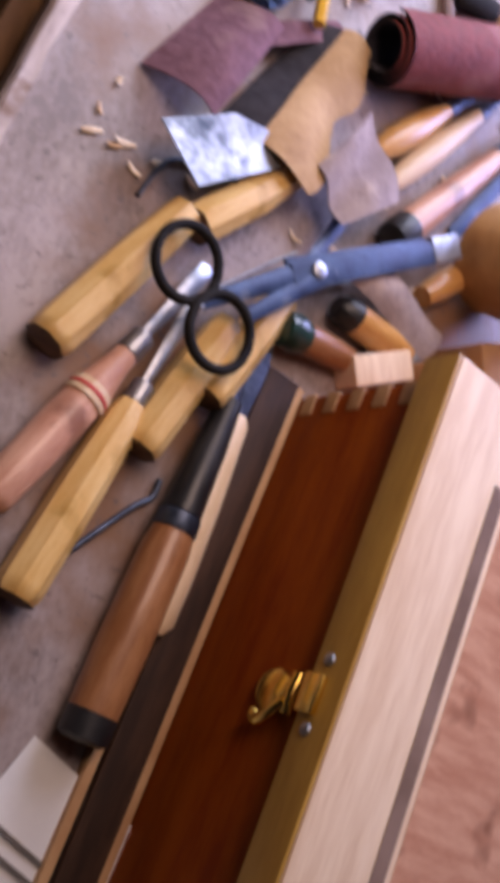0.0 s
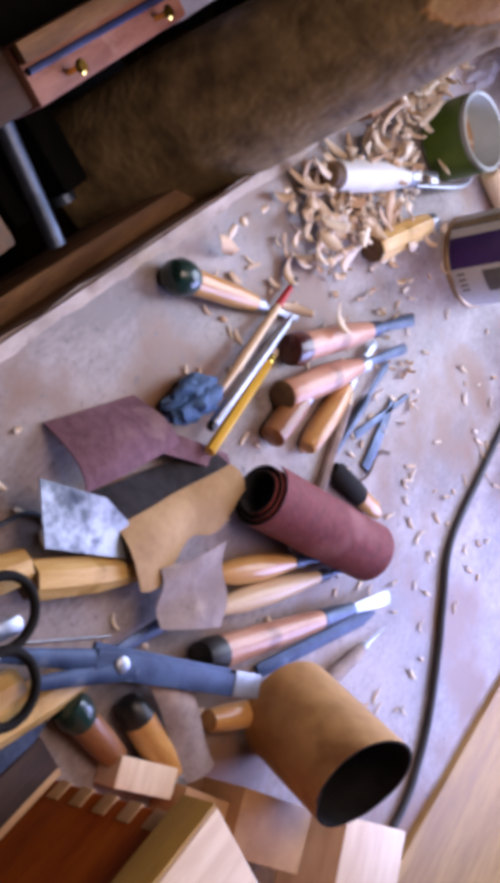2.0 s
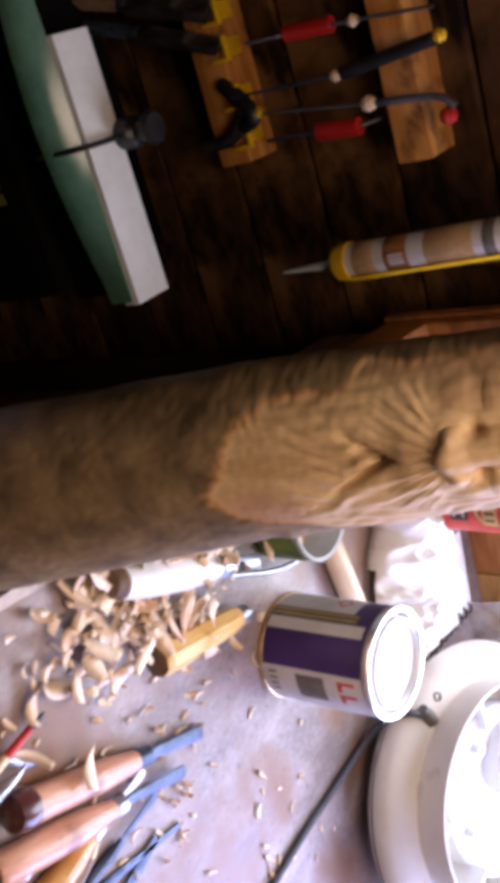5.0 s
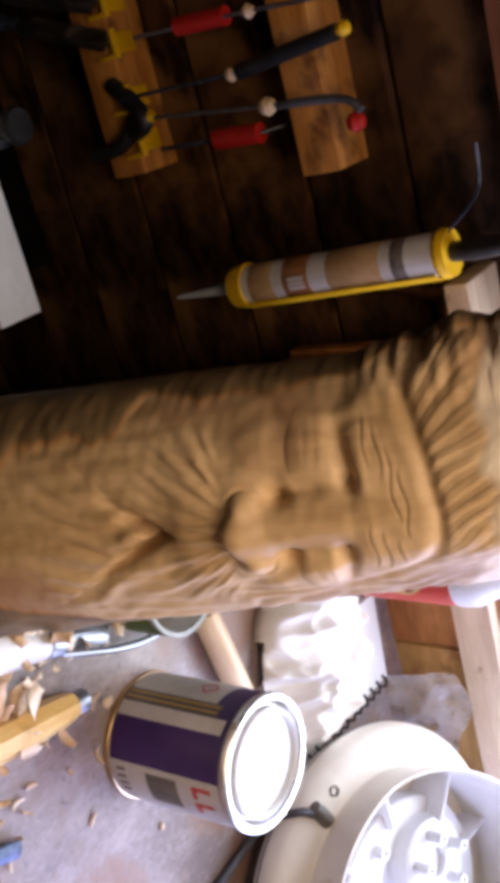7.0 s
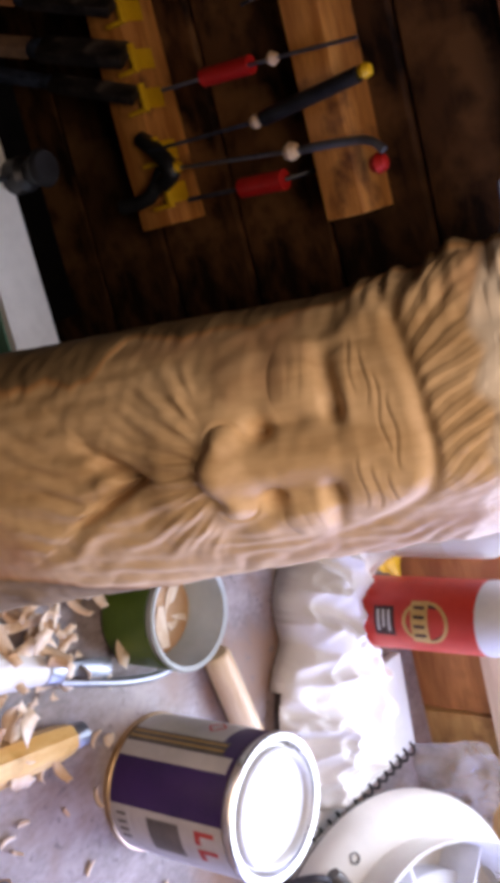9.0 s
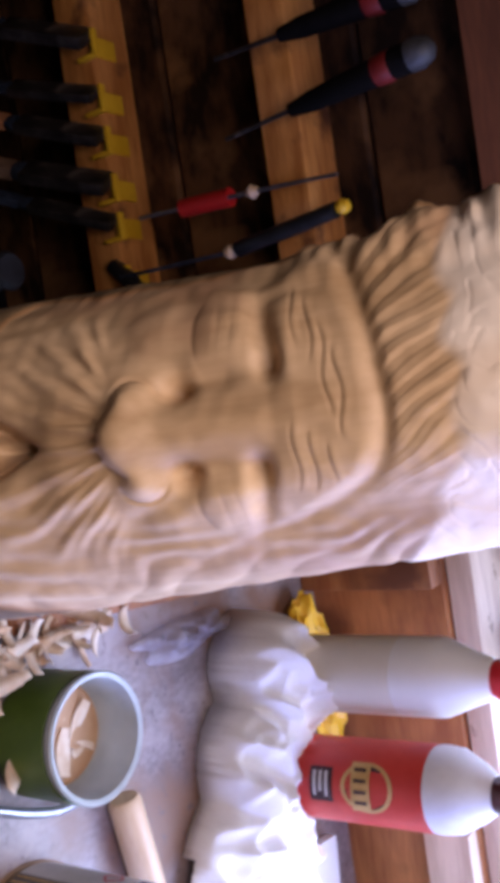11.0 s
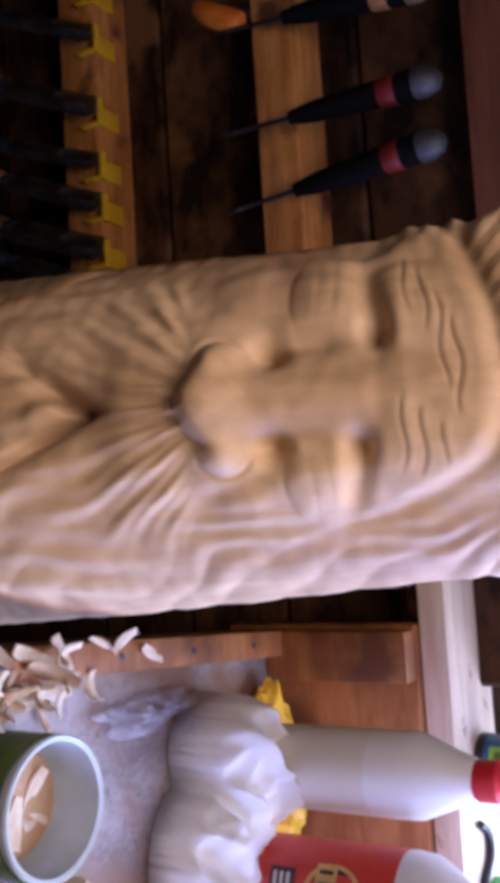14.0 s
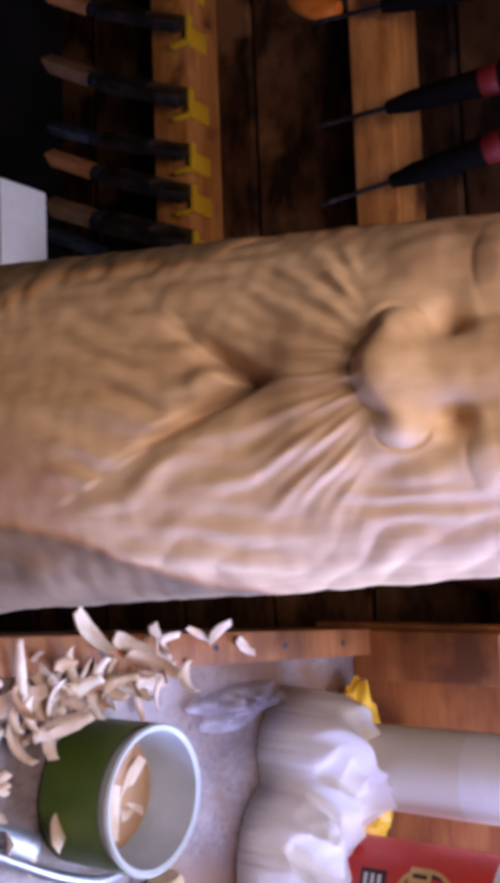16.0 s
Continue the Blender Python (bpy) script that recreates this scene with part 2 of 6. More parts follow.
M["tin"] = material("tinned_steel", (0.60, 0.58, 0.56), (0.76, 0.74, 0.72), 25, 0.28, 0.04, metal=1.0)
# window glare on the metal lid is put into this white base colour
M["lidtin"] = material("glare_white_lid", (0.58, 0.58, 0.58), (0.72, 0.72, 0.72), 25, 0.35, 0.06, spots=((0.45, 0.44, 0.42), 60, 0.2))
M["rust"] = material("golden_tin_rim", (0.45, 0.30, 0.16), (0.62, 0.46, 0.28), 30, 0.3, 0.04, metal=1.0)
M["tub_green"] = material("olive_green_tub_label", (0.065, 0.125, 0.010), (0.10, 0.175, 0.018), 25, 0.4, 0.03)
M["tub_clear"] = material("milky_tub_plastic", (0.42, 0.47, 0.47), (0.54, 0.58, 0.58), 20, 0.3, 0.03)
M["glue_red"] = material("red_orange_glue_bottle", (0.50, 0.035, 0.022), (0.60, 0.06, 0.035), 20, 0.38, 0.02)
M["label_black"] = material("black_label_print", (0.03, 0.012, 0.012), (0.06, 0.02, 0.02), 40, 0.45, 0.02)
M["label_gold"] = material("gold_label_print", (0.52, 0.32, 0.10), (0.62, 0.42, 0.16), 40, 0.45, 0.02)
M["blue_can"] = material("blue_tin_paint", (0.015, 0.10, 0.24), (0.03, 0.15, 0.32), 25, 0.4, 0.02)
M["blue_dark"] = material("dark_blue_lacquer", (0.010, 0.018, 0.07), (0.02, 0.035, 0.12), 40, 0.35, 0.03)
M["orange"] = material("orange_plastic", (0.62, 0.15, 0.012), (0.74, 0.21, 0.02), 40, 0.4, 0.05)
M["rust_iron"] = material("rusty_brown_iron", (0.09, 0.035, 0.018), (0.20, 0.085, 0.045), 60, 0.6, 0.3, metal=0.3)
M["lime"] = material("lime_green_label", (0.20, 0.42, 0.03), (0.28, 0.50, 0.06), 40, 0.5, 0.02)
M["greenbox"] = material("green_card_box", (0.06, 0.34, 0.07), (0.10, 0.42, 0.11), 30, 0.6, 0.03)
M["glassgreen"] = material("green_glass_edge", (0.06, 0.15, 0.105), (0.11, 0.23, 0.16), 20, 0.12, 0.02, spec=0.7)
M["redwood"] = material("reddish_vise_wood", (0.24, 0.09, 0.06), (0.38, 0.17, 0.12), 18, 0.5, 0.15, stretch=(6, 1, 6), spots=((0.48, 0.28, 0.22), 35, 0.2))
M["lilac"] = material("blue_glare_tip", (0.30, 0.33, 0.55), (0.42, 0.45, 0.66), 30, 0.5, 0.08)
M["shaving"] = material("wood_shaving", (0.68, 0.49, 0.31), (0.88, 0.76, 0.62), 40, 0.5, 0.1)
snt = M["shaving"].node_tree
sg, sr, sx = snt.nodes.new("ShaderNodeNewGeometry"), snt.nodes.new("ShaderNodeValToRGB"), snt.nodes.new("ShaderNodeMix")
sx.data_type, sx.blend_type = "RGBA", "MULTIPLY"
sx.inputs[0].default_value = 1.0
sr.color_ramp.elements[0].color, sr.color_ramp.elements[1].color = (0.74, 0.58, 0.44, 1), (1.0, 1.0, 1.0, 1)
sr.color_ramp.elements[1].position = 0.6
snt.links.new(sg.outputs["Random Per Island"], sr.inputs[0])
snt.links.new(snt.nodes["Principled BSDF"].inputs["Base Color"].links[0].from_socket, sx.inputs[6])
snt.links.new(sr.outputs[0], sx.inputs[7])
snt.links.new(sx.outputs[2], snt.nodes["Principled BSDF"].inputs["Base Color"])
M["cobweb"] = material("dusty_clear_wrap", (0.30, 0.26, 0.30), (0.62, 0.58, 0.62), 40, 0.15, 0.6)
M["cobweb"].node_tree.nodes["Principled BSDF"].inputs["Alpha"].default_value = 0.28
M["floor"] = material("dark_shed_floor", (0.02, 0.015, 0.01), (0.05, 0.035, 0.02), 10, 0.8, 0.2)
M["ink"] = material("dull_yellow_lettering", (0.16, 0.15, 0.02), (0.22, 0.20, 0.03), 30, 0.6, 0.02)


def glass_material():
    m = bpy.data.materials.new("window_glass")
    m.use_nodes = True
    p = m.node_tree.nodes["Principled BSDF"]
    p.inputs["Transmission Weight"].default_value = 1.0
    p.inputs["Roughness"].default_value = 0.02
    p.inputs["IOR"].default_value = 1.45
    return m


M["glass"] = glass_material()


def limb_material():
    """Bare carved wood, chopped wood and bark on one surface, told apart by the mesh's own attributes."""
    m = M["carved"].copy()
    m.name = "carved_limb_wood"
    nt = m.node_tree
    p = nt.nodes["Principled BSDF"]
    bare = nt.nodes.new("ShaderNodeAttribute")
    bare.attribute_name = "bare"
    raw = nt.nodes.new("ShaderNodeAttribute")
    raw.attribute_name = "chopped"
    tc = nt.nodes.new("ShaderNodeTexCoord")
    n = nt.nodes.new("ShaderNodeTexNoise")
    n.inputs["Scale"].default_value, n.inputs["Detail"].default_value = 48, 9
    nt.links.new(tc.outputs["Object"], n.inputs["Vector"])
    ramp = nt.nodes.new("ShaderNodeValToRGB")
    ramp.color_ramp.elements[0].position, ramp.color_ramp.elements[0].color = 0.30, (0.085, 0.054, 0.026, 1)
    ramp.color_ramp.elements[1].position, ramp.color_ramp.elements[1].color = 0.72, (0.300, 0.205, 0.100, 1)
    nt.links.new(n.outputs[0], ramp.inputs[0])
    ramp2 = nt.nodes.new("ShaderNodeValToRGB")
    ramp2.color_ramp.elements[0].position, ramp2.color_ramp.elements[0].color = 0.3, (0.80, 0.63, 0.43, 1)
    ramp2.color_ramp.elements[1].position, ramp2.color_ramp.elements[1].color = 0.6, (0.90, 0.80, 0.64, 1)
    nt.links.new(n.outputs[0], ramp2.inputs[0])
    old = p.inputs["Base Color"].links[0].from_socket
    mr = nt.nodes.new("ShaderNodeMix")
    mr.data_type = "RGBA"
    nt.links.new(raw.outputs["Fac"], mr.inputs[0])
    nt.links.new(old, mr.inputs[6])
    nt.links.new(ramp2.outputs[0], mr.inputs[7])
    add = nt.nodes.new("ShaderNodeMath")
    add.operation = "MULTIPLY_ADD"
    add.inputs[1].default_value, add.inputs[2].default_value = 0.5, -0.25
    nt.links.new(n.outputs[0], add.inputs[0])
    ad2 = nt.nodes.new("ShaderNodeMath")
    nt.links.new(bare.outputs["Fac"], ad2.inputs[0])
    nt.links.new(add.outputs[0], ad2.inputs[1])
    rng = nt.nodes.new("ShaderNodeMapRange")
    rng.inputs[1].default_value, rng.inputs[2].default_value = 0.35, 0.6
    nt.links.new(ad2.outputs[0], rng.inputs[0])
    mb = nt.nodes.new("ShaderNodeMix")
    mb.data_type = "RGBA"
    nt.links.new(rng.outputs[0], mb.inputs[0])
    nt.links.new(ramp.outputs[0], mb.inputs[6])
    nt.links.new(mr.outputs[2], mb.inputs[7])
    # orange inner bark along the edge of the cut
    inv = nt.nodes.new("ShaderNodeMath")
    inv.operation = "SUBTRACT"
    inv.inputs[0].default_value = 1.0
    nt.links.new(bare.outputs["Fac"], inv.inputs[1])
    band = nt.nodes.new("ShaderNodeMath")
    band.operation = "MULTIPLY"
    nt.links.new(bare.outputs["Fac"], band.inputs[0])
    nt.links.new(inv.outputs[0], band.inputs[1])
    gain = nt.nodes.new("ShaderNodeMath")
    gain.operation, gain.use_clamp = "MULTIPLY", True
    gain.inputs[1].default_value = 2.8
    nt.links.new(band.outputs[0], gain.inputs[0])
    mo = nt.nodes.new("ShaderNodeMix")
    mo.data_type = "RGBA"
    mo.inputs[7].default_value = (0.42, 0.21, 0.075, 1)
    nt.links.new(gain.outputs[0], mo.inputs[0])
    nt.links.new(mb.outputs[2], mo.inputs[6])
    nt.links.new(mo.outputs[2], p.inputs["Base Color"])
    return m


M["limb"] = limb_material()


# ---- builders ----
def mesh_of(name, bm, mat, smooth=True):
    me = bpy.data.meshes.new(name)
    bmesh.ops.recalc_face_normals(bm, faces=bm.faces[:])
    bm.to_mesh(me)
    bm.free()
    for m in mat if isinstance(mat, (list, tuple)) else [mat]:
        me.materials.append(M[m])
    if smooth:
        me.shade_smooth()
        me.set_sharp_from_angle(angle=radians(38))
    return me


def part(name, bm, mat, parent, label="", m=None, smooth=True):
    ob = new(name, mesh_of(name, bm, mat, smooth))
    ob.parent = parent
    if m is not None:
        ob.matrix_basis = m
    return tagged(ob, label)


def thing(name, label, category, m=None, group="", kind=""):
    ob = new(name)
    ob.empty_display_size = 0.02
    if m is not None:
        ob.matrix_basis = m
    return tagged(ob, label, category, group, kind)


def solid(name, bm, mat, label, category, m=None, group="", kind="", smooth=True):
    ob = new(name, mesh_of(name, bm, mat, smooth))
    if m is not None:
        ob.matrix_basis = m
    return tagged(ob, label, category, group, kind)


def block(x0, x1, y0, y1, z0, z1, bevel=0.0015, seg=2, bm=None):
    own = bm is None
    bm = bm or bmesh.new()
    r = bmesh.ops.create_cube(bm, size=1)
    for v in r["verts"]:
        v.co = Vector((x0 + (v.co.x + 0.5) * (x1 - x0), y0 + (v.co.y + 0.5) * (y1 - y0), z0 + (v.co.z + 0.5) * (z1 - z0)))
    if bevel:
        es = list({e for v in r["verts"] for e in v.link_edges})
        bmesh.ops.bevel(bm, geom=es, offset=bevel, segments=seg, affect="EDGES", profile=0.6)
    return bm


def lathe(profile, n=24, axis="x", flat=1.0, caps=True, bm=None, wob=0.0):
    """Turns (along, radius) pairs about an axis; flat squeezes the section in height."""
    bm = bm or bmesh.new()
    rings = []
    for k, (s, r) in enumerate(profile):
        ring = []
        for i in range(n):
            a = 2 * math.pi * (i + 0.5) / n
            rr = r * (1 + wob * math.sin(3 * a + 1.7 * k))
            c, d = rr * math.cos(a), rr * math.sin(a) * flat
            ring.append(bm.verts.new((s, c, d) if axis == "x" else (c, d, s)))
        rings.append(ring)
    for p, q in zip(rings, rings[1:]):
        for i in range(n):
            bm.faces.new((p[i], p[(i + 1) % n], q[(i + 1) % n], q[i]))
    if caps:
        bm.faces.new(rings[0][::-1])
        bm.faces.new(rings[-1])
    return bm


def sweep(points, r, n=10, bm=None, taper=None):
    """A round bar along a smooth line through the points."""
    bm = bm or bmesh.new()
    pts = [Vector(p) for p in points]
    fine = []
    for i in range(len(pts) - 1):
        p0, p1, p2, p3 = pts[max(i - 1, 0)], pts[i], pts[i + 1], pts[min(i + 2, len(pts) - 1)]
        for k in range(8):
            t = k / 8
            fine.append(0.5 * ((2 * p1) + (p2 - p0) * t + (2 * p0 - 5 * p1 + 4 * p2 - p3) * t * t + (3 * p1 - p0 - 3 * p2 + p3) * t ** 3))
    fine.append(pts[-1])
    rings = []
    up = Vector((0.13, 0.21, 0.97)).normalized()
    for i, p in enumerate(fine):
        d = (fine[min(i + 1, len(fine) - 1)] - fine[max(i - 1, 0)]).normalized()
        s = d.cross(up)
        s = s.normalized() if s.length > 1e-4 else Vector((1, 0, 0))
        u = s.cross(d)
        rr = r * (taper(i / (len(fine) - 1)) if taper else 1)
        rings.append([bm.verts.new(p + rr * (math.cos(2 * math.pi * j / n) * s + math.sin(2 * math.pi * j / n) * u)) for j in range(n)])
    for a, b in zip(rings, rings[1:]):
        for i in range(n):
            bm.faces.new((a[i], a[(i + 1) % n], b[(i + 1) % n], b[i]))
    bm.faces.new(rings[0][::-1])
    bm.faces.new(rings[-1])
    return bm


def along(a, b, spin=0.0):
    """The pose whose x runs from a to b, with z as near to up as it can be."""
    a, b = Vector(a), Vector(b)
    x = (b - a).normalized()
    y = Vector((0, 0, 1)).cross(x)
    y = y.normalized() if y.length > 1e-4 else Vector((0, 1, 0))
    z = x.cross(y)
    m = Matrix((x, y, z)).transposed().to_4x4()
    return Matrix.Translation(a) @ m @ Matrix.Rotation(radians(spin), 4, "X")


def sheet(nu, nv, fn, thick, name_mats=(0, 1)):
    """A thin sheet z = fn(u, v) over the unit square, with a face, a back and a rim."""
    bm = bmesh.new()
    g = [[Vector(fn(i / nu, j / nv)) for j in range(nv + 1)] for i in range(nu + 1)]
    top, bot = [], []
    for i in range(nu + 1):
        tr, br = [], []
        for j in range(nv + 1):
            du = g[min(i + 1, nu)][j] - g[max(i - 1, 0)][j]
            dv = g[i][min(j + 1, nv)] - g[i][max(j - 1, 0)]
            n = du.cross(dv)
            n = n.normalized() if n.length > 1e-9 else Vector((0, 0, 1))
            tr.append(bm.verts.new(g[i][j] + n * thick / 2))
            br.append(bm.verts.new(g[i][j] - n * thick / 2))
        top.append(tr)
        bot.append(br)
    for i in range(nu):
        for j in range(nv):
            f = bm.faces.new((top[i][j], top[i + 1][j], top[i + 1][j + 1], top[i][j + 1]))
            f.material_index = name_mats[0]
            f = bm.faces.new((bot[i][j], bot[i][j + 1], bot[i + 1][j + 1], bot[i + 1][j]))
            f.material_index = name_mats[1]
    rim = [(i, 0) for i in range(nu)] + [(nu, j) for j in range(nv)] + [(i, nv) for i in range(nu, 0, -1)] + [(0, j) for j in range(nv, 0, -1)]
    for a, b in zip(rim, rim[1:] + rim[:1]):
        f = bm.faces.new((top[a[0]][a[1]], bot[a[0]][a[1]], bot[b[0]][b[1]], top[b[0]][b[1]]))
        f.material_index = name_mats[1]
    return bm


def bilinear(c, u, v):
    a, b, d, e = [Vector(p) for p in c]
    return a.lerp(b, u).lerp(e.lerp(d, u), v)


def wrap(bm, r, extra=0.0):
    """Bends a flat drawing (x across, y up) round an upright cylinder, facing -y."""
    for v in bm.verts:
        x, y, z = v.co
        a = x / r
        rr = r + z + extra
        v.co = (rr * math.sin(a), -rr * math.cos(a), y)
    return bm


def flat_bar(x0, x1, y0, y1, n=8, thick=0.0002):
    """A thin patch to be wrapped: x across in n steps."""
    bm = bmesh.new()
    lo = [[bm.verts.new((x0 + (x1 - x0) * i / n, y, t)) for i in range(n + 1)] for y, t in ((y0, 0), (y1, 0), (y1, thick), (y0, thick))]
    for a, b in zip(lo, lo[1:] + lo[:1]):
        for i in range(n):
            bm.faces.new((a[i], a[i + 1], b[i + 1], b[i]))
    bm.faces.new([r[0] for r in lo])
    bm.faces.new([r[-1] for r in lo][::-1])
    return bm


# ---- the place ----
SK = 0.092  # the bench runs slightly askew to the back wall


def skew(bm, x0, slope=SK):
    for v in bm.verts:
        v.co.x += x0 + slope * v.co.y
    return bm


def structure(name, bm, mat, m=None, smooth=True):
    ob = new(name, mesh_of(name, bm, mat, smooth))
    if m is not None:
        ob.matrix_basis = m
    return tagged(ob, kind="structure")


structure("floor", block(-1.7, 1.5, -1.7, 1.3, -0.05, 0, 0), "floor")
structure("ceiling", block(-1.7, 1.5, -1.7, 1.3, 2.35, 2.45, 0), "wallplain")
structure("wall_west", block(-1.7, -1.6, -1.6, 1.3, 0, 2.35, 0), "wallplain")
EY0, EY1, EZ0, EZ1 = 0.44, 1.02, 1.03, 1.90
east = bmesh.new()
for y0, y1, z0, z1 in ((-1.6, EY0, 0, 2.35), (EY1, 1.3, 0, 2.35), (EY0, EY1, 0, EZ0), (EY0, EY1, EZ1, 2.35)):
    block(0.93, 1.03, y0, y1, z0, z1, 0, bm=east)
structure("wall_east", east, "wallplain", smooth=False)
side_window = tagged(new("window_2"), kind="structure")
for y0, y1, z0, z1 in ((EY0, EY0 + 0.035, EZ0, EZ1), (EY1 - 0.035, EY1, EZ0, EZ1), (EY0 + 0.035, EY1 - 0.035, EZ1 - 0.035, EZ1), (EY0 + 0.035, EY1 - 0.035, EZ0, EZ0 + 0.03)):
    part("window_frame", block(0.96, 1.005, y0, y1, z0, z1, 0.003), "white", side_window)
part("pane", block(0.98, 0.984, EY0 + 0.035, EY1 - 0.035, EZ0 + 0.03, EZ1 - 0.035, 0), "glass", side_window, smooth=False).visible_shadow = False
structure("wall_south", block(-1.7, 1.5, -1.7, -1.6, 0, 2.35, 0), "wallplain")
# the back wall, with the window's opening cut through it
WX0, WX1, WZ0, WZ1, WY = 0.27, 0.90, 1.035, 1.95, 1.075
wall = bmesh.new()
for x0, x1, z0, z1 in ((-1.6, WX0, 0, 2.35), (WX1, 0.93, 0, 2.35), (WX0, WX1, 0, WZ0), (WX0, WX1, WZ1, 2.35)):
    block(x0, x1, WY, WY + 0.1, z0, z1, 0, bm=wall)
wall_north = structure("wall_north", wall, "wallplain", smooth=False)

# window: frame, sill and pane
window = tagged(new("window_1"), kind="structure")
for x0, x1, z0, z1 in ((WX0, WX0 + 0.035, WZ0, WZ1), (WX1 - 0.035, WX1, WZ0, WZ1), (WX0 + 0.035, WX1 - 0.035, WZ1 - 0.035, WZ1), (WX0 + 0.035, WX1 - 0.035, WZ0, WZ0 + 0.018), (0.57, 0.60, WZ0 + 0.018, WZ1 - 0.035)):
    part("window_frame", block(x0, x1, WY + 0.03, WY + 0.075, z0, z1, 0.003), "white", window)
for x0, x1 in ((WX0 + 0.035, 0.57), (0.60, WX1 - 0.035)):
    pane = part("pane", block(x0, x1, WY + 0.05, WY + 0.054, WZ0 + 0.018, WZ1 - 0.035, 0), "glass", window, smooth=False)
    pane.visible_shadow = False
part("window_sill", block(0.17, 0.93, 0.992, WY + 0.03, 1.008, 1.028, 0.003), "sill", window, "pale nailed pine window sill")

# bench top, its timber and the boards round it
bench = thing("workbench", "dusty grey plywood workbench top on brown timber", "workbench")
slab = block(0, 0.505, -0.75, 0.985, 0.882, 0.9, 0)
bmesh.ops.subdivide_edges(slab, edges=[e for e in slab.edges if abs(e.verts[0].co.y - e.verts[1].co.y) > 0.5], cuts=150)
for v in slab.verts:
    if v.co.x < 0.01:
        v.co.x += 0.0022 * noise.noise(Vector((0, v.co.y * 30, v.co.z * 20))) + 0.001 * noise.noise(Vector((3, v.co.y * 140, v.co.z * 50)))
bmesh.ops.bevel(slab, geom=[e for e in slab.edges if abs(e.verts[0].co.y - e.verts[1].co.y) < 0.02 and e.verts[0].co.x < 0.01 and e.verts[1].co.x < 0.01 and abs(e.verts[0].co.z - e.verts[1].co.z) < 0.001], offset=0.002, segments=2, affect="EDGES")
part("benchtop", skew(slab, 0.132), "bench", bench)
part("front_beam", skew(block(0.004, 0.045, -0.75, 0.985, 0.79, 0.8815, 0.004), 0.132), "apron", bench)
part("lower_rail", skew(block(-0.012, 0.003, -0.75, 0.58, 0.80, 0.86, 0.003), 0.132), "apron", bench)
for y in (-0.7, 0.9):
    part("leg", skew(block(0.05, 0.13, y, y + 0.07, 0, 0.881, 0.004), 0.132), "apron", bench)
    part("leg", skew(block(0.40, 0.48, y, y + 0.07, 0, 0.881, 0.004), 0.132), "apron", bench)
lip = skew(sheet(160, 4, lambda u, v: Vector((0.0015 + (0.008 + 0.004 * noise.noise(Vector((u * 22, 0, 5))) + 0.002 * noise.noise(Vector((u * 90, 0, 2)))) * v, -0.70 + 1.28 * u, 0.9012 + 0.0007 * noise.noise(Vector((u * 60, v, 1))))), 0.0012, (0, 0)), 0.132)
part("edge_veneer", lip, "bench_lip", bench, "pale frayed veneer along the front edge")
ledge = thing("ledge_board", "knotty pine board along the bench edge", "board")
part("board", skew(block(0.508, 0.70, -0.75, 0.985, 0.86, 0.906, 0.003), 0.132, 0.085), "pine", ledge)
rim = thing("edge_board", "brown pine edging board with nails beside the bench", "board")
part("board", skew(block(-0.006, 0.012, 0.60, 0.985, 0.865, 0.914, 0.002), 0.132), "pine_x", rim)
for y in (0.70, 0.79, 0.86, 0.93):
    part("nail", lathe([(0, 0.0022), (0.0012, 0.0018)], 8, "z"), "bluesteel", rim, m=Matrix.Translation((0.132 + SK * y + 0.003, y, 0.9135)))
back = thing("back_panel", "knotty brown pine panel standing across the bench end", "panel")
part("panel", block(0.213, 0.50, 0.985, 1.0, 0.86, 1.0075, 0.002), "pine_x", back)
part("panel", block(0.503, 0.86, 0.985, 1.0, 0.86, 1.0075, 0.002), "pine_y", back, "yellow knotty pine panel")
part("cap_strip", block(0.425, 0.86, 0.970, 0.9845, 0.972, 1.0075, 0.002), "sill", back, "pale planed strip along the panel top")
part("post", block(0.216, 0.250, 0.968, 0.9845, 0.90, 1.0075, 0.002), "pine_x", back)

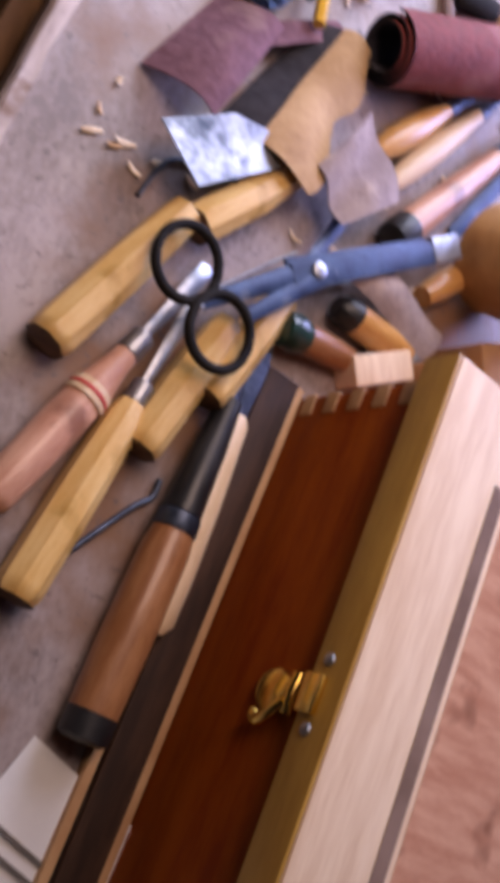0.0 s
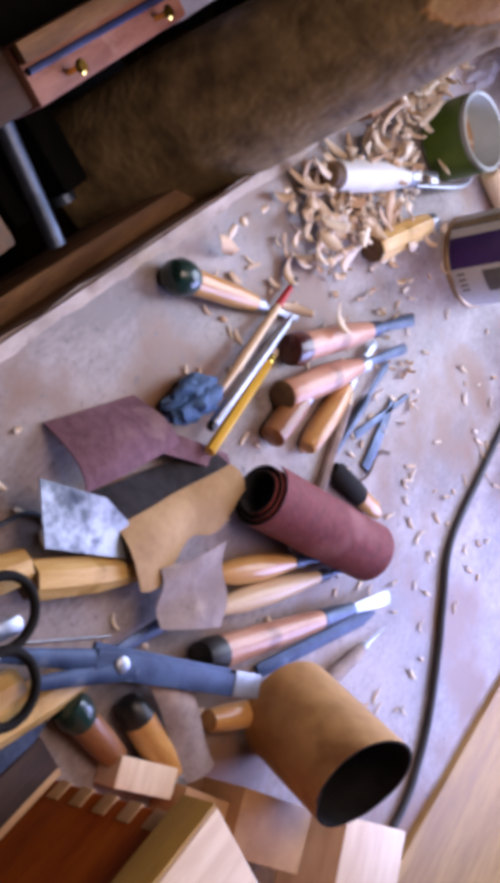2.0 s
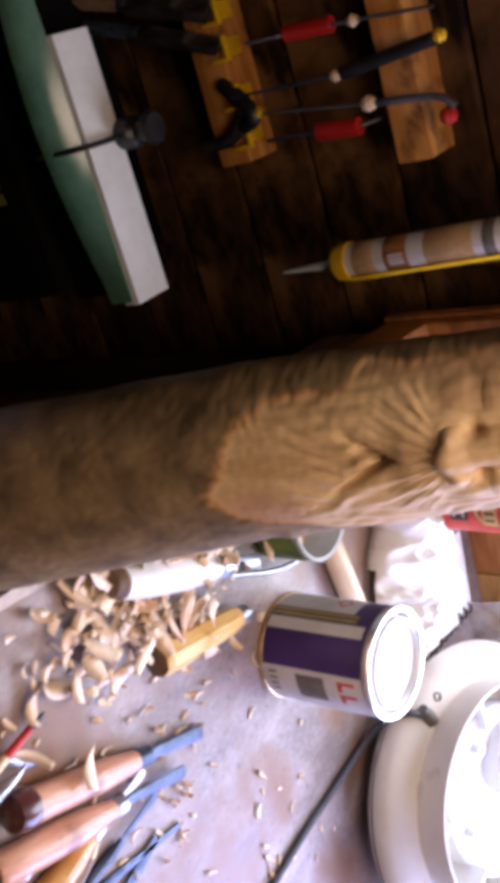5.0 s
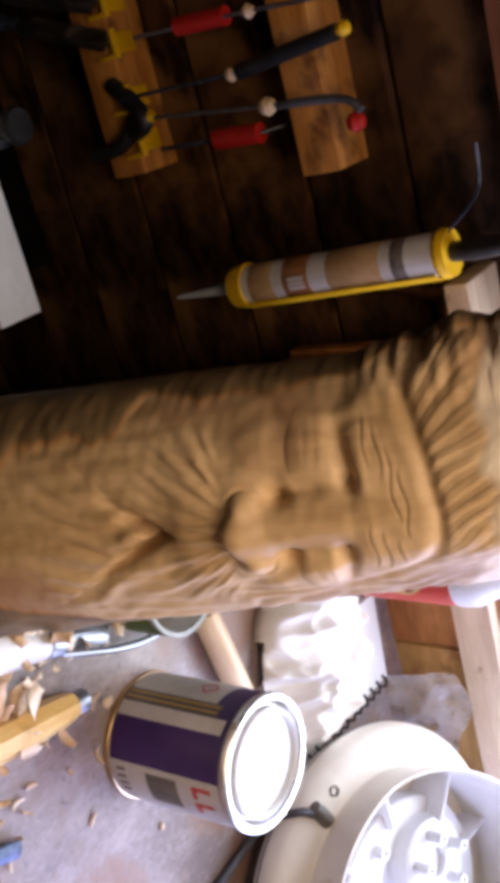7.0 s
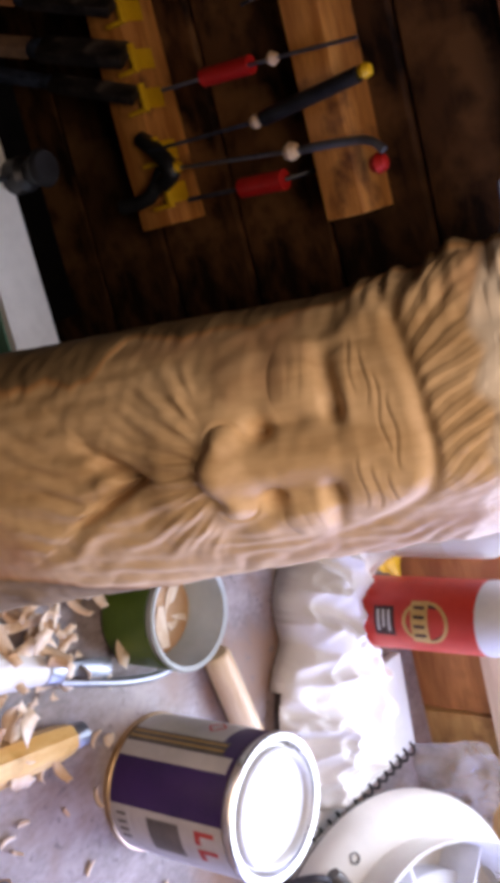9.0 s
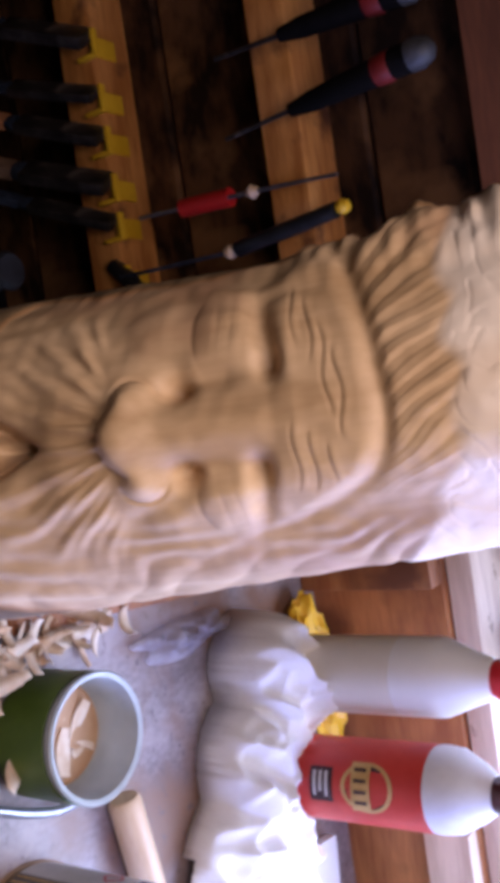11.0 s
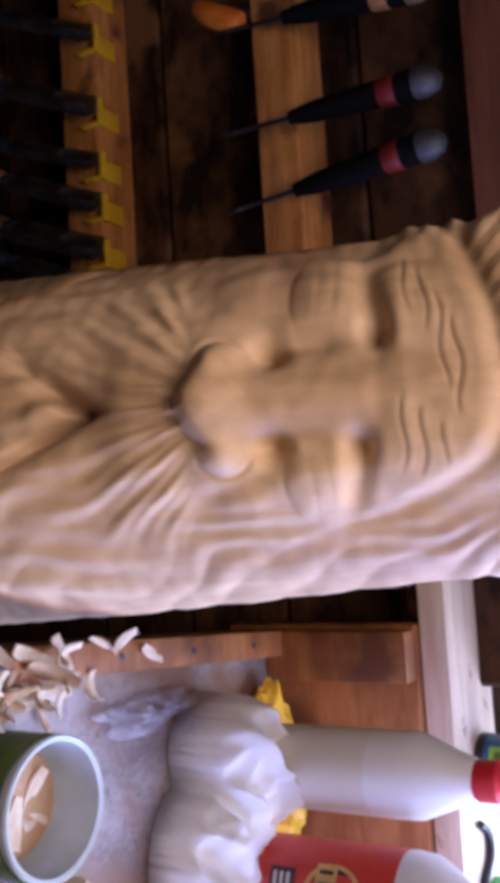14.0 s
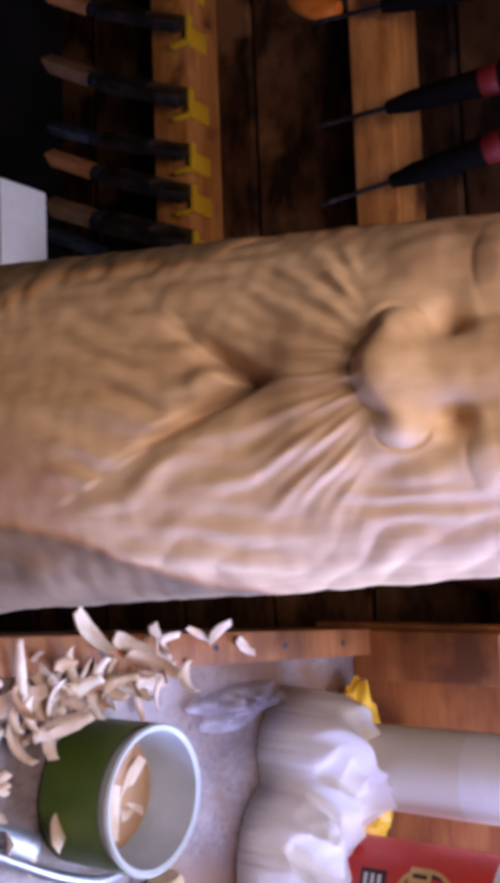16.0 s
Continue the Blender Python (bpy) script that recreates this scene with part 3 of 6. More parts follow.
# ---- the carving: one plain mesh of a half-barked limb ----
def carving():
    na = 320
    th = np.linspace(-math.pi, math.pi, na, endpoint=False)
    # finer steps across the face
    th = th - 0.55 * np.sin(th)
    # finer steps along the face too
    V = np.concatenate([np.linspace(-0.295, 0.0, 200, endpoint=False), np.linspace(0.0, 0.188, 480, endpoint=False), np.linspace(0.188, 0.27, 90)])
    nv = len(V)
    T, W = np.meshgrid(th, V, indexing="ij")
    R = np.interp(W, [-0.3, -0.2, -0.1, 0.0, 0.1, 0.16, 0.27], [0.052, 0.051, 0.0475, 0.0435, 0.0420, 0.0412, 0.0418])
    U = R * np.sin(T)
    W0, W = W, W + 0.0105
    u = U + 0.004
    front = np.clip((np.cos(T) + 0.15) / 0.5, 0, 1)
    g = lambda c, s, x: np.exp(-((x - c) / s) ** 2)
    sm = lambda a, b, x: (lambda t: t * t * (3 - 2 * t))(np.clip((x - a) / (b - a), 0, 1))
    nz = np.vectorize(lambda x, y, s: noise.noise(Vector((x * s, y * s, 7.3))))
    wob = nz(U, W, 60.0)
    fine = nz(U, W, 260.0)
    D = np.zeros_like(U)
    au = np.abs(u)
    # where the bark has been cut away
    tip = -0.001 + np.where(u > 0.006, 50.0, 16.0) * (u - 0.006) ** 2 + 0.010 * wob + 0.004 * fine
    lim = np.where(np.sin(T) < 0, 0.74 - 0.33 * sm(0.070, 0.084, W) - 0.30 * sm(0.150, 0.168, W) + 0.16 * wob + 0.05 * fine, -0.10)
    cut = sm(-0.006, 0.012, W - tip) * sm(-0.20, 0.0, np.cos(T) - lim)
    D -= 0.0012 * cut
    face = cut * sm(0.19, 0.18, W)
    # hair mass and the flat chopped top
    hairline = 0.1735 - np.where(u < 0, 8.0 * u * u, 1200.0 * np.clip(u, 0, 0.03) ** 3)
    rim = (W - hairline) / np.sqrt(1 + np.where(u < 0, 16.0 * u, 3600.0 * u * u) ** 2)
    lock = (u + 0.66 * (W - 0.174) - 9.0 * (W - 0.174) ** 2 + 0.0016 * wob + 0.0005 * np.sin(u * 400)) / 0.0054
    tooth = lock - np.floor(lock)
    ridge = np.where(tooth < 0.66, tooth / 0.66, (1 - tooth) / 0.34)
    ridge = ridge * ridge * (3 - 2 * ridge)
    edge = 0.1905 - np.where(u > 0, 11.0 * u * u, 0.0) + 0.0018 * np.sin(lock * 2.1) + 0.0016 * wob
    hair = sm(0.0, 0.0035, rim) * sm(0.0, -0.004, W - edge) * cut * np.where(u > 0, sm(0.027, 0.008, au), 1.0)
    D += hair * (0.0004 + 0.0011 * (ridge - 0.45) * (0.7 + 0.9 * wob) + 0.00010 * np.sin(lock * 18.0 + 3 * wob))
    D -= 0.0013 * g(0, 0.0022, rim + 0.001 * wob) * cut * front * sm(0.038, 0.026, au)
    top = sm(-0.003, 0.001, W - edge)
    # rows of shallow square chisel cuts
    row = U * 190 + 1.3 * wob + 0.4 * fine
    col = W * 150 + 0.5 * np.sin(np.floor(row) * 2.4) + 1.6 * wob
    dr, dc = np.abs(row - np.round(row)), np.abs(col - np.round(col))
    facet = np.sin(np.floor(row) * 12.9 + np.floor(col) * 7.7)
    D += top * (0.0003 + 0.00018 * facet * (row - np.floor(row) - 0.5) - 0.00012 * g(0, 0.09, dr) * (0.4 + wob) - 0.00018 * g(0, 0.10, dc) * np.clip(facet, 0, 1) + 0.0006 * nz(U, W, 90.0))
    # flaring, flaky rim of bark beside the top
    flare = sm(0.146, 0.166, W) * sm(-0.72, -0.98, np.sin(T))
    D += flare * (0.0044 + 0.0042 * wob + 0.0022 * fine)
    # side hair and beard, long wavy grooves
    side = sm(0.016, 0.034, au) * sm(0.17, 0.155, W) * sm(0.02, 0.06, W) * cut
    D += side * (0.0003 + 0.0008 * np.sin(u * 900 + 2.4 * np.sin(W * 40 + 0.6 * np.sign(u) + 1.5 * wob) + 5 * wob) * (0.5 + 0.8 * nz(U, W, 35.0)))
    # broad knife facets along the flank by the window
    flank = sm(0.029, 0.037, u) * cut * sm(0.19, 0.17, W)
    D += flank * 0.0010 * np.abs(np.sin(W * 210 + u * 420 + 3.0 * wob)) * (0.6 + 0.6 * wob)
    # forehead, its furrows and the brow
    fm = sm(0.148, 0.155, W) * sm(0.0, -0.005, rim) * face
    D += 0.0010 * fm
    for c, k, a0, a1 in ((0.1560, 0.3, -0.0290, -0.0130), (0.1596, 1.7, -0.0260, -0.0090), (0.1622, 1.1, -0.0200, 0.0030), (0.1530, 2.4, 0.0005, 0.0190), (0.1568, 2.0, 0.0030, 0.0200), (0.1612, 0.8, 0.0060, 0.0180), (0.1650, 2.9, -0.0150, 0.0080)):
        span = sm(a0, a0 + 0.004, u) * sm(a1, a1 - 0.004, u)
        line = W - c - 0.0006 * np.sin(u * 420 + k) + 3 * u * u - 0.0012 * wob
        D -= (0.00026 * g(0, 0.00045, line) - 0.0002 * g(0.0012, 0.0009, line)) * span * face
    D += 0.0013 * g(0.1520, 0.0036, W) * g(-0.014, 0.009, u) * face + 0.0011 * g(0.1485, 0.0036, W) * g(0.014, 0.007, u) * face
    D -= 0.0005 * g(0.151, 0.004, W) * g(0.001, 0.0026, u) * face
    # eyes: a hollow under each brow, a heavy lid below it
    for s, wc, cu, cw in ((-1, 0.1487, -0.0205, 0.1385), (1, 0.1440, 0.0182, 0.1360)):
        q = ((u - s * 0.0116) / 0.0034) ** 2 + ((W - wc) / 0.0028) ** 2
        D -= 0.0046 * np.exp(-q) * face
        q = ((u - s * 0.0185) / 0.0085) ** 2 + ((W - wc - 0.0012 + 0.30 * (au - 0.012)) / 0.0026) ** 2
        D -= 0.0028 * np.exp(-q) * face
        q = (np.abs(u - cu) / 0.0088) ** 3 + (np.abs(W - cw) / 0.0074) ** 3
        D += 0.0026 * np.exp(-q) * face
        for c in (0.0052, 0.0020, -0.0014):
            D -= 0.00014 * g(0, 0.0006, W - cw - c + 16 * (u - cu) ** 2 + 0.0005 * wob) * g(cu, 0.0065, u) * face
        q = ((u - s * 0.0108) / 0.0030) ** 2 + ((W - 0.1350) / 0.0078) ** 2
        D -= 0.0032 * np.exp(-q) * face
        # cheek
        q = ((u - s * 0.0205) / 0.0085) ** 2 + ((W - 0.1215) / 0.0095) ** 2
        D += 0.0026 * np.exp(-q) * face
        # fold from the nose down beside the moustache
        fold = s * (0.0142 + 0.36 * np.clip(0.127 - W, 0, 1))
        D -= 0.0013 * g(0, 0.0028, u - fold) * sm(0.104, 0.114, W) * sm(0.132, 0.126, W) * face
        # nostril wing and the hollow above it
        q = ((u - 0.0018 - s * 0.0092) / 0.0034) ** 2 + ((W - 0.1160) / 0.0044) ** 2
        D += 0.0036 * np.exp(-q) * face
        q = ((u - 0.0008 - s * 0.0098) / 0.0028) ** 2 + ((W - 0.1262) / 0.0034) ** 2
        D -= 0.0072 * np.exp(-q) * face
        # knife line round the wing
        q = np.sqrt(((u - 0.0018 - s * 0.0092) / 0.0046) ** 2 + ((W - 0.1165) / 0.0054) ** 2)
        D -= 0.0011 * g(1.0, 0.13, q) * sm(-0.2, 0.5, s * (u - 0.0018 - s * 0.0092) / 0.0050) * face
        # knife line under the lid
        line = W - cw + 0.0078 - 30 * (u - cu) ** 2 + 0.0006 * wob
        D -= 0.0003 * g(0, 0.0008, line) * g(cu, 0.0070, u) * face
    # nose
    nw = 0.0042 + 0.0032 * sm(0.145, 0.112, W)
    D += (0.0022 + 0.0034 * sm(0.148, 0.112, W)) * np.exp(-(np.abs((u - 0.001) / nw) ** 2.4)) * sm(0.160, 0.142, W) * sm(0.1045, 0.1115, W - 70 * u * u) * face
    q = ((u - 0.001) / 0.0062) ** 2 + ((W - 0.1145) / 0.0056) ** 2
    D += 0.0013 * np.exp(-q) * face
    # knife line under the tip of the nose
    q = np.sqrt(((u - 0.001) / 0.0078) ** 2 + ((W - 0.1150) / 0.0078) ** 2)
    D -= 0.0007 * g(1.0, 0.10, q) * sm(0.1155, 0.1110, W) * face
    # raised lip under the nose
    D += 0.0034 * sm(0.124, 0.112, W) * sm(0.086, 0.098, W) * np.exp(-((u / 0.017) ** 2)) * face
    # moustache sweeping out and down from the nose
    arm = W - 0.0895 + np.where(u < 0, 1.30, 2.05) * au
    ang = np.arctan2(u, 0.124 - W)
    must = sm(0.1115, 0.1045, W + 0.10 * au) * sm(-0.004, 0.009, arm) * sm(0.036, 0.014, au) * sm(0.03, 0.05, W) * face
    D += must * (0.0010 + 0.00025 * np.sin(ang * 66 + 5 * wob + 2.0 * np.sin(W * 120)) + 0.0012 * np.sin(ang * 30 + 2.0 * np.sin(W * 95) + 1.6 * wob) * (0.6 + 0.6 * nz(U, W, 45.0)))
    low = sm(0.0, -0.003, arm) * sm(0.02, 0.04, W) * face
    D += low * sm(0.026, 0.02, au) * (0.0006 + 0.0009 * np.sin(u * 760 + 4.2 * np.sin(W * 60 + 0.5) + 3.4 * wob) * sm(0.03, 0.06, W))
    # the open mouth under the moustache
    D -= 0.0066 * g(-0.0034, 0.0036, arm) * sm(0.013, 0.003, au) * face
    D -= 0.0022 * g(-0.0030, 0.0030, arm) * sm(0.019, 0.008, au) * face
    q = (u / 0.0040) ** 2 + ((W - 0.0745) / 0.0034) ** 2
    D += 0.0005 * np.exp(-q) * face
    # cut no deeper than a shallow relief
    D *= 1 - 0.20 * face
    # tool marks, then bark lumps
    D += 0.00022 * fine * cut + 0.0002 * wob * cut
    D += (1 - cut) * (0.0009 * nz(U, W, 25.0) + 0.00035 * fine)
    knot = ((U - 0.036) / 0.005) ** 2 + ((W - 0.028) / 0.006) ** 2
    D += 0.0020 * np.exp(-knot) * (np.cos(T) > 0)
    slim = 1 - (1 - np.interp(W0, [0, 0.07, 0.13, 0.19, 0.27], [1, 0.965, 0.90, 0.845, 0.82])) * sm(0.15, 0.60, np.sin(T))
    X, Y = (R * slim * 1.03 + D) * np.sin(T), -(R * slim * 0.91 + D) * np.cos(T)
    X += 0.07 * np.clip(-W0, 0, 1)
    verts = np.stack([X, Y, W0], -1).reshape(-1, 3)
    i, j = np.meshgrid(np.arange(na), np.arange(nv - 1), indexing="ij")
    i2 = (i + 1) % na
    quads = np.stack([i * nv + j, i2 * nv + j, i2 * nv + j + 1, i * nv + j + 1], -1).reshape(-1, 4)
    faces = [tuple(int(k) for k in q) for q in quads]
    faces.append(tuple(int(k * nv) for k in range(na))[::-1])
    faces.append(tuple(int(k * nv + nv - 1) for k in range(na)))
    me = bpy.data.meshes.new("carved_limb")
    me.from_pydata([tuple(p) for p in verts.tolist()], [], faces)
    me.materials.append(M["limb"])
    for label, val in (("bare", sm(0.15, 0.9, cut)), ("chopped", top * cut)):
        at = me.attributes.new(label, "FLOAT", "POINT")
        at.data.foreach_set("value", val.reshape(-1).astype(np.float32))
    me.shade_smooth()
    return me


axis = Vector((0, 0.284, 0.959)).normalized()
across = Vector((1, 0, 0))
depth = axis.cross(across).normalized()
across = depth.cross(axis).normalized()
limb = new("carved_limb", carving())
limb.matrix_basis = Matrix.Translation((0.1165, 0.525, 1.051)) @ Matrix((across, depth, axis)).transposed().to_4x4()
tagged(limb, "bearded carving in a pale limb with uncut brown bark", "wood carving")


# ---- hand tools on the bench ----
def tool(name, label, category, a, b, pieces, spin=0.0, group=""):
    """pieces: (part, material, [(along, radius)], sides, flatness[, label])"""
    t = thing(name, label, category, along(a, b, spin), group)
    for p in pieces:
        part(p[0], lathe(p[2], p[3], "x", p[4]), p[1], t, p[5] if len(p) > 5 else "")
    return t


def turned(L, r, bulge=1.15, butt=0.8, neck=0.62):
    """A turned handle's outline from butt to neck."""
    return [(0, r * butt * 0.7), (0.002, r * butt * 0.9), (0.006, r * butt), (L * 0.25, r * bulge * 0.95), (L * 0.5, r * bulge), (L * 0.75, r * 0.95), (L * 0.93, r * neck * 1.08), (L, r * neck)]


def octo(L, r, r2=0.75):
    return [(0, r * 0.80), (0.003, r * 0.97), (0.008, r), (L * 0.55, r * 0.98), (L * 0.9, r * 0.86), (L, r * r2 * 0.8)]


def ferrule(x, r, L=0.012):
    return [(x, r), (x + 0.001, r * 1.05), (x + L - 0.001, r), (x + L, r * 0.85)]


def blade(x, L, r, tip=0.4):
    return [(x, r * 0.6), (x + L * 0.25, r * 0.7), (x + L * 0.8, r), (x + L - 0.002, r), (x + L, r * tip)]


Z = 0.9
# palm gouge with a green-black knob
tool("palm_gouge", "palm gouge with dark green knob and varnished handle", "gouge", (0.190, 0.345, Z + 0.0115), (0.245, 0.402, Z + 0.007), [
    ("knob", "green", [(-0.011, 0.004), (-0.009, 0.009), (-0.003, 0.0118), (0.004, 0.0115), (0.010, 0.009)], 24, 1, "dark green lacquered knob"),
    ("handle", "handle_o", [(0.0102, 0.0088), (0.025, 0.0082), (0.05, 0.0078), (0.072, 0.0055)], 20, 1),
    ("ferrule", "steel", ferrule(0.0725, 0.0048, 0.009), 16, 1), ("blade", "steel", blade(0.082, 0.04, 0.0032), 8, 0.4)])
tool("artist_brush", "fine paint brush with a white shaft and red tip", "paint brush", (0.262, 0.325, Z + 0.016), (0.251, 0.446, Z + 0.006), [
    ("shaft", "handle_p", [(0, 0.0018), (0.03, 0.0034), (0.09, 0.0030)], 10, 1), ("ferrule", "redbright", [(0.0902, 0.0030), (0.112, 0.0026)], 10, 1), ("bristles", "black", [(0.1122, 0.0025), (0.118, 0.0028), (0.126, 0.0004)], 8, 1)])
tool("steel_scriber", "bright steel scriber rod", "scriber", (0.272, 0.303, Z + 0.019), (0.266, 0.423, Z + 0.010), [
    ("shaft", "steel", [(0, 0.0026), (0.002, 0.0034), (0.105, 0.0034), (0.110, 0.0030), (0.121, 0.0008)], 14, 1), ("end_cap", "black", [(-0.004, 0.0028), (-0.0002, 0.0034)], 12, 1)])
tool("pencil", "yellow painted hexagonal pencil", "pencil", (0.285, 0.292, Z + 0.016), (0.278, 0.392, Z + 0.006), [
    ("shaft", "yellowpaint", [(0, 0.0037), (0.090, 0.0037)], 6, 1), ("ferrule", "brass", [(0.0902, 0.0036), (0.098, 0.0036)], 12, 1), ("eraser", "handle_p", [(0.0982, 0.0033), (0.104, 0.0030), (0.1055, 0.002)], 10, 1)])
tool("knobbed_chisel", "carving chisel with dark red knob and pink beech handle", "chisel", (0.283, 0.404, Z + 0.0125), (0.329, 0.503, Z + 0.008), [
    ("knob", "redknob", [(-0.006, 0.006), (-0.003, 0.011), (0.004, 0.0125), (0.011, 0.0115)], 24, 1, "dark red lacquered knob"),
    ("handle", "handle_k", [(0.0112, 0.0108), (0.03, 0.0102), (0.07, 0.0098), (0.098, 0.0070)], 20, 1),
    ("ferrule", "bluesteel", ferrule(0.0985, 0.0062, 0.014), 16, 1), ("blade", "bluesteel", blade(0.113, 0.055, 0.0055), 8, 0.45)])
tool("beech_gouge", "gouge with a dull pale beech handle", "gouge", (0.302, 0.376, Z + 0.0115), (0.340, 0.470, Z + 0.009), [
    ("butt", "endgrain", [(-0.0015, 0.008), (0, 0.0108)], 20, 1), ("handle", "handle_k", turned(0.095, 0.0105, 1.05, 1.0, 0.6), 20, 1),
    ("ferrule", "steel", ferrule(0.0955, 0.0062, 0.010), 16, 1), ("blade", "bluesteel", blade(0.106, 0.06, 0.0045), 8, 0.4)])
tool("small_gouge", "short gouge with orange handle and bright ferrule", "gouge", (0.347, 0.376, Z + 0.009), (0.342, 0.452, Z + 0.007), [
    ("handle", "handle_o", turned(0.068, 0.0085, 1.08, 0.9, 0.55), 20, 1), ("ferrule", "steel", ferrule(0.0685, 0.0048, 0.010), 14, 1), ("blade", "steel", blade(0.079, 0.045, 0.0036), 8, 0.4)])
tool("graphite_pencil", "worn grey-green hexagonal pencil", "pencil", (0.384, 0.370, Z + 0.004), (0.352, 0.447, Z + 0.004), [
    ("shaft", "grey_paper", [(0, 0.0040), (0.075, 0.0040)], 6, 1), ("point", "handle_p", [(0.0752, 0.0038), (0.09, 0.0006)], 10, 1)])
tool("slim_gouge", "thin dark gouge lying among shavings", "gouge", (0.372, 0.405, Z + 0.004), (0.362, 0.500, Z + 0.004), [
    ("handle", "bluesteel", [(0, 0.0030), (0.05, 0.0038), (0.06, 0.0026)], 10, 1), ("blade", "bluesteel", blade(0.0605, 0.04, 0.003), 8, 0.4)])
tool("folding_knife", "small black knife with an orange scale", "knife", (0.378, 0.392, Z + 0.0075), (0.442, 0.414, Z + 0.0065), [
    ("handle", "blackmat", [(0, 0.005), (0.006, 0.0085), (0.034, 0.0085), (0.040, 0.0075)], 16, 0.75), ("scale", "handle_o", [(0.0402, 0.0074), (0.058, 0.0074), (0.066, 0.004)], 16, 0.75, "orange wooden scale")])
# handles that show under the folded abrasive paper
tool("orange_gouge", "gouge with varnished orange handle under abrasive paper", "gouge", (0.352, 0.252, Z + 0.0085), (0.404, 0.322, Z + 0.0085), [
    ("handle", "handle_o", turned(0.075, 0.0082), 20, 1), ("ferrule", "bluesteel", ferrule(0.0755, 0.005), 14, 1), ("blade", "bluesteel", blade(0.088, 0.05, 0.004), 8, 0.4)])
tool("long_gouge", "long gouge with pale orange handle", "gouge", (0.368, 0.238, Z + 0.0085), (0.436, 0.346, Z + 0.0075), [
    ("handle", "handle_p", turned(0.105, 0.0075), 20, 1), ("ferrule", "bluesteel", ferrule(0.1055, 0.0045), 14, 1), ("blade", "bluesteel", blade(0.118, 0.03, 0.004), 8, 0.4)])
tool("pink_chisel", "chisel with pink beech handle and black butt cap", "chisel", (0.383, 0.213, Z + 0.0125), (0.447, 0.309, Z + 0.0115), [
    ("butt_cap", "black", [(-0.008, 0.006), (-0.006, 0.0105), (0.0, 0.0118), (0.010, 0.0112)], 22, 1, "black butt cap"),
    ("handle", "handle_k", [(0.0102, 0.0108), (0.04, 0.0102), (0.08, 0.0088), (0.112, 0.0070)], 20, 1),
    ("socket", "bluesteel", [(0.1122, 0.0075), (0.13, 0.0068), (0.15, 0.0055)], 16, 1), ("blade", "steel", blade(0.1502, 0.05, 0.006), 8, 0.35)])
tool("marking_awl", "slim steel awl with a bright collar", "awl", (0.486, 0.276, Z + 0.006), (0.507, 0.342, Z + 0.004), [
    ("handle", "grey_paper", [(0, 0.004), (0.02, 0.0058), (0.055, 0.005), (0.062, 0.0035)], 14, 1), ("collar", "steel", ferrule(0.0622, 0.0035, 0.006), 12, 1), ("spike", "steel", [(0.0685, 0.0018), (0.095, 0.0004)], 8, 1)])
tool("steel_rasp", "long thin steel rasp lying flat", "rasp", (0.432, 0.244, Z + 0.003), (0.497, 0.365, Z + 0.003), [
    ("blade", "greysteel", [(0, 0.004), (0.004, 0.0055), (0.12, 0.0055), (0.137, 0.0015)], 8, 0.4)])
tool("green_knob_gouge", "palm gouge with green knob and short brown handle", "gouge", (0.330, 0.123, Z + 0.0115), (0.378, 0.128, Z + 0.008), [
    ("knob", "green", [(-0.009, 0.005), (-0.006, 0.010), (0.002, 0.0115), (0.010, 0.0095)], 22, 1, "dark green lacquered knob"), ("handle", "handle_b", [(0.0102, 0.0092), (0.03, 0.0090), (0.046, 0.0075)], 18, 1), ("ferrule", "bluesteel", ferrule(0.0465, 0.0055, 0.008), 14, 1)])
tool("dark_butt_gouge", "gouge with black butt and tan handle", "gouge", (0.366, 0.152, Z + 0.0105), (0.420, 0.149, Z + 0.0095), [
    ("butt_cap", "black", [(-0.010, 0.006), (-0.006, 0.0095), (0.004, 0.0103)], 20, 1), ("handle", "handle_o", [(0.0042, 0.0100), (0.03, 0.0100), (0.05, 0.0072)], 20, 1), ("ferrule", "steel", ferrule(0.0505, 0.006, 0.01), 14, 1)])
tool("capped_gouge", "orange handled gouge with black end", "gouge", (0.447, 0.224, Z + 0.0095), (0.413, 0.186, Z + 0.0085), [
    ("butt_cap", "black", [(-0.004, 0.005), (0, 0.0088), (0.010, 0.0092)], 20, 1), ("handle", "handle_o", [(0.0102, 0.009), (0.03, 0.0088), (0.045, 0.007)], 20, 1)])
# octagonal boxwood handles
tool("boxwood_gouge", "gouge with pale octagonal boxwood handle", "gouge", (0.203, 0.054, Z + 0.0115), (0.248, 0.149, Z + 0.012), [
    ("butt", "endgrain", [(-0.001, 0.0095), (0.0, 0.0112)], 8, 1), ("handle", "handle_y", octo(0.105, 0.0120, 1.0), 8, 1)])
tool("labelled_chisel", "chisel with pink beech handle and a worn printed mark", "chisel", (0.204, -0.024, Z + 0.0105), (0.244, 0.067, Z + 0.0095), [
    ("handle", "handle_k", turned(0.10, 0.0105, 1.05, 0.95, 0.6), 20, 1), ("mark", "handle_p", [(0.066, 0.0112), (0.0665, 0.01125), (0.074, 0.0110), (0.0745, 0.0109)], 20, 1, "worn pale printed band"), ("red_mark", "label_red", [(0.069, 0.01118), (0.0692, 0.01132), (0.0712, 0.01128), (0.0714, 0.0111)], 20, 1, "thin red printed ring"),
    ("ferrule", "steel", ferrule(0.1005, 0.0065, 0.014), 16, 1), ("blade", "steel", blade(0.115, 0.055, 0.005), 8, 0.4)])
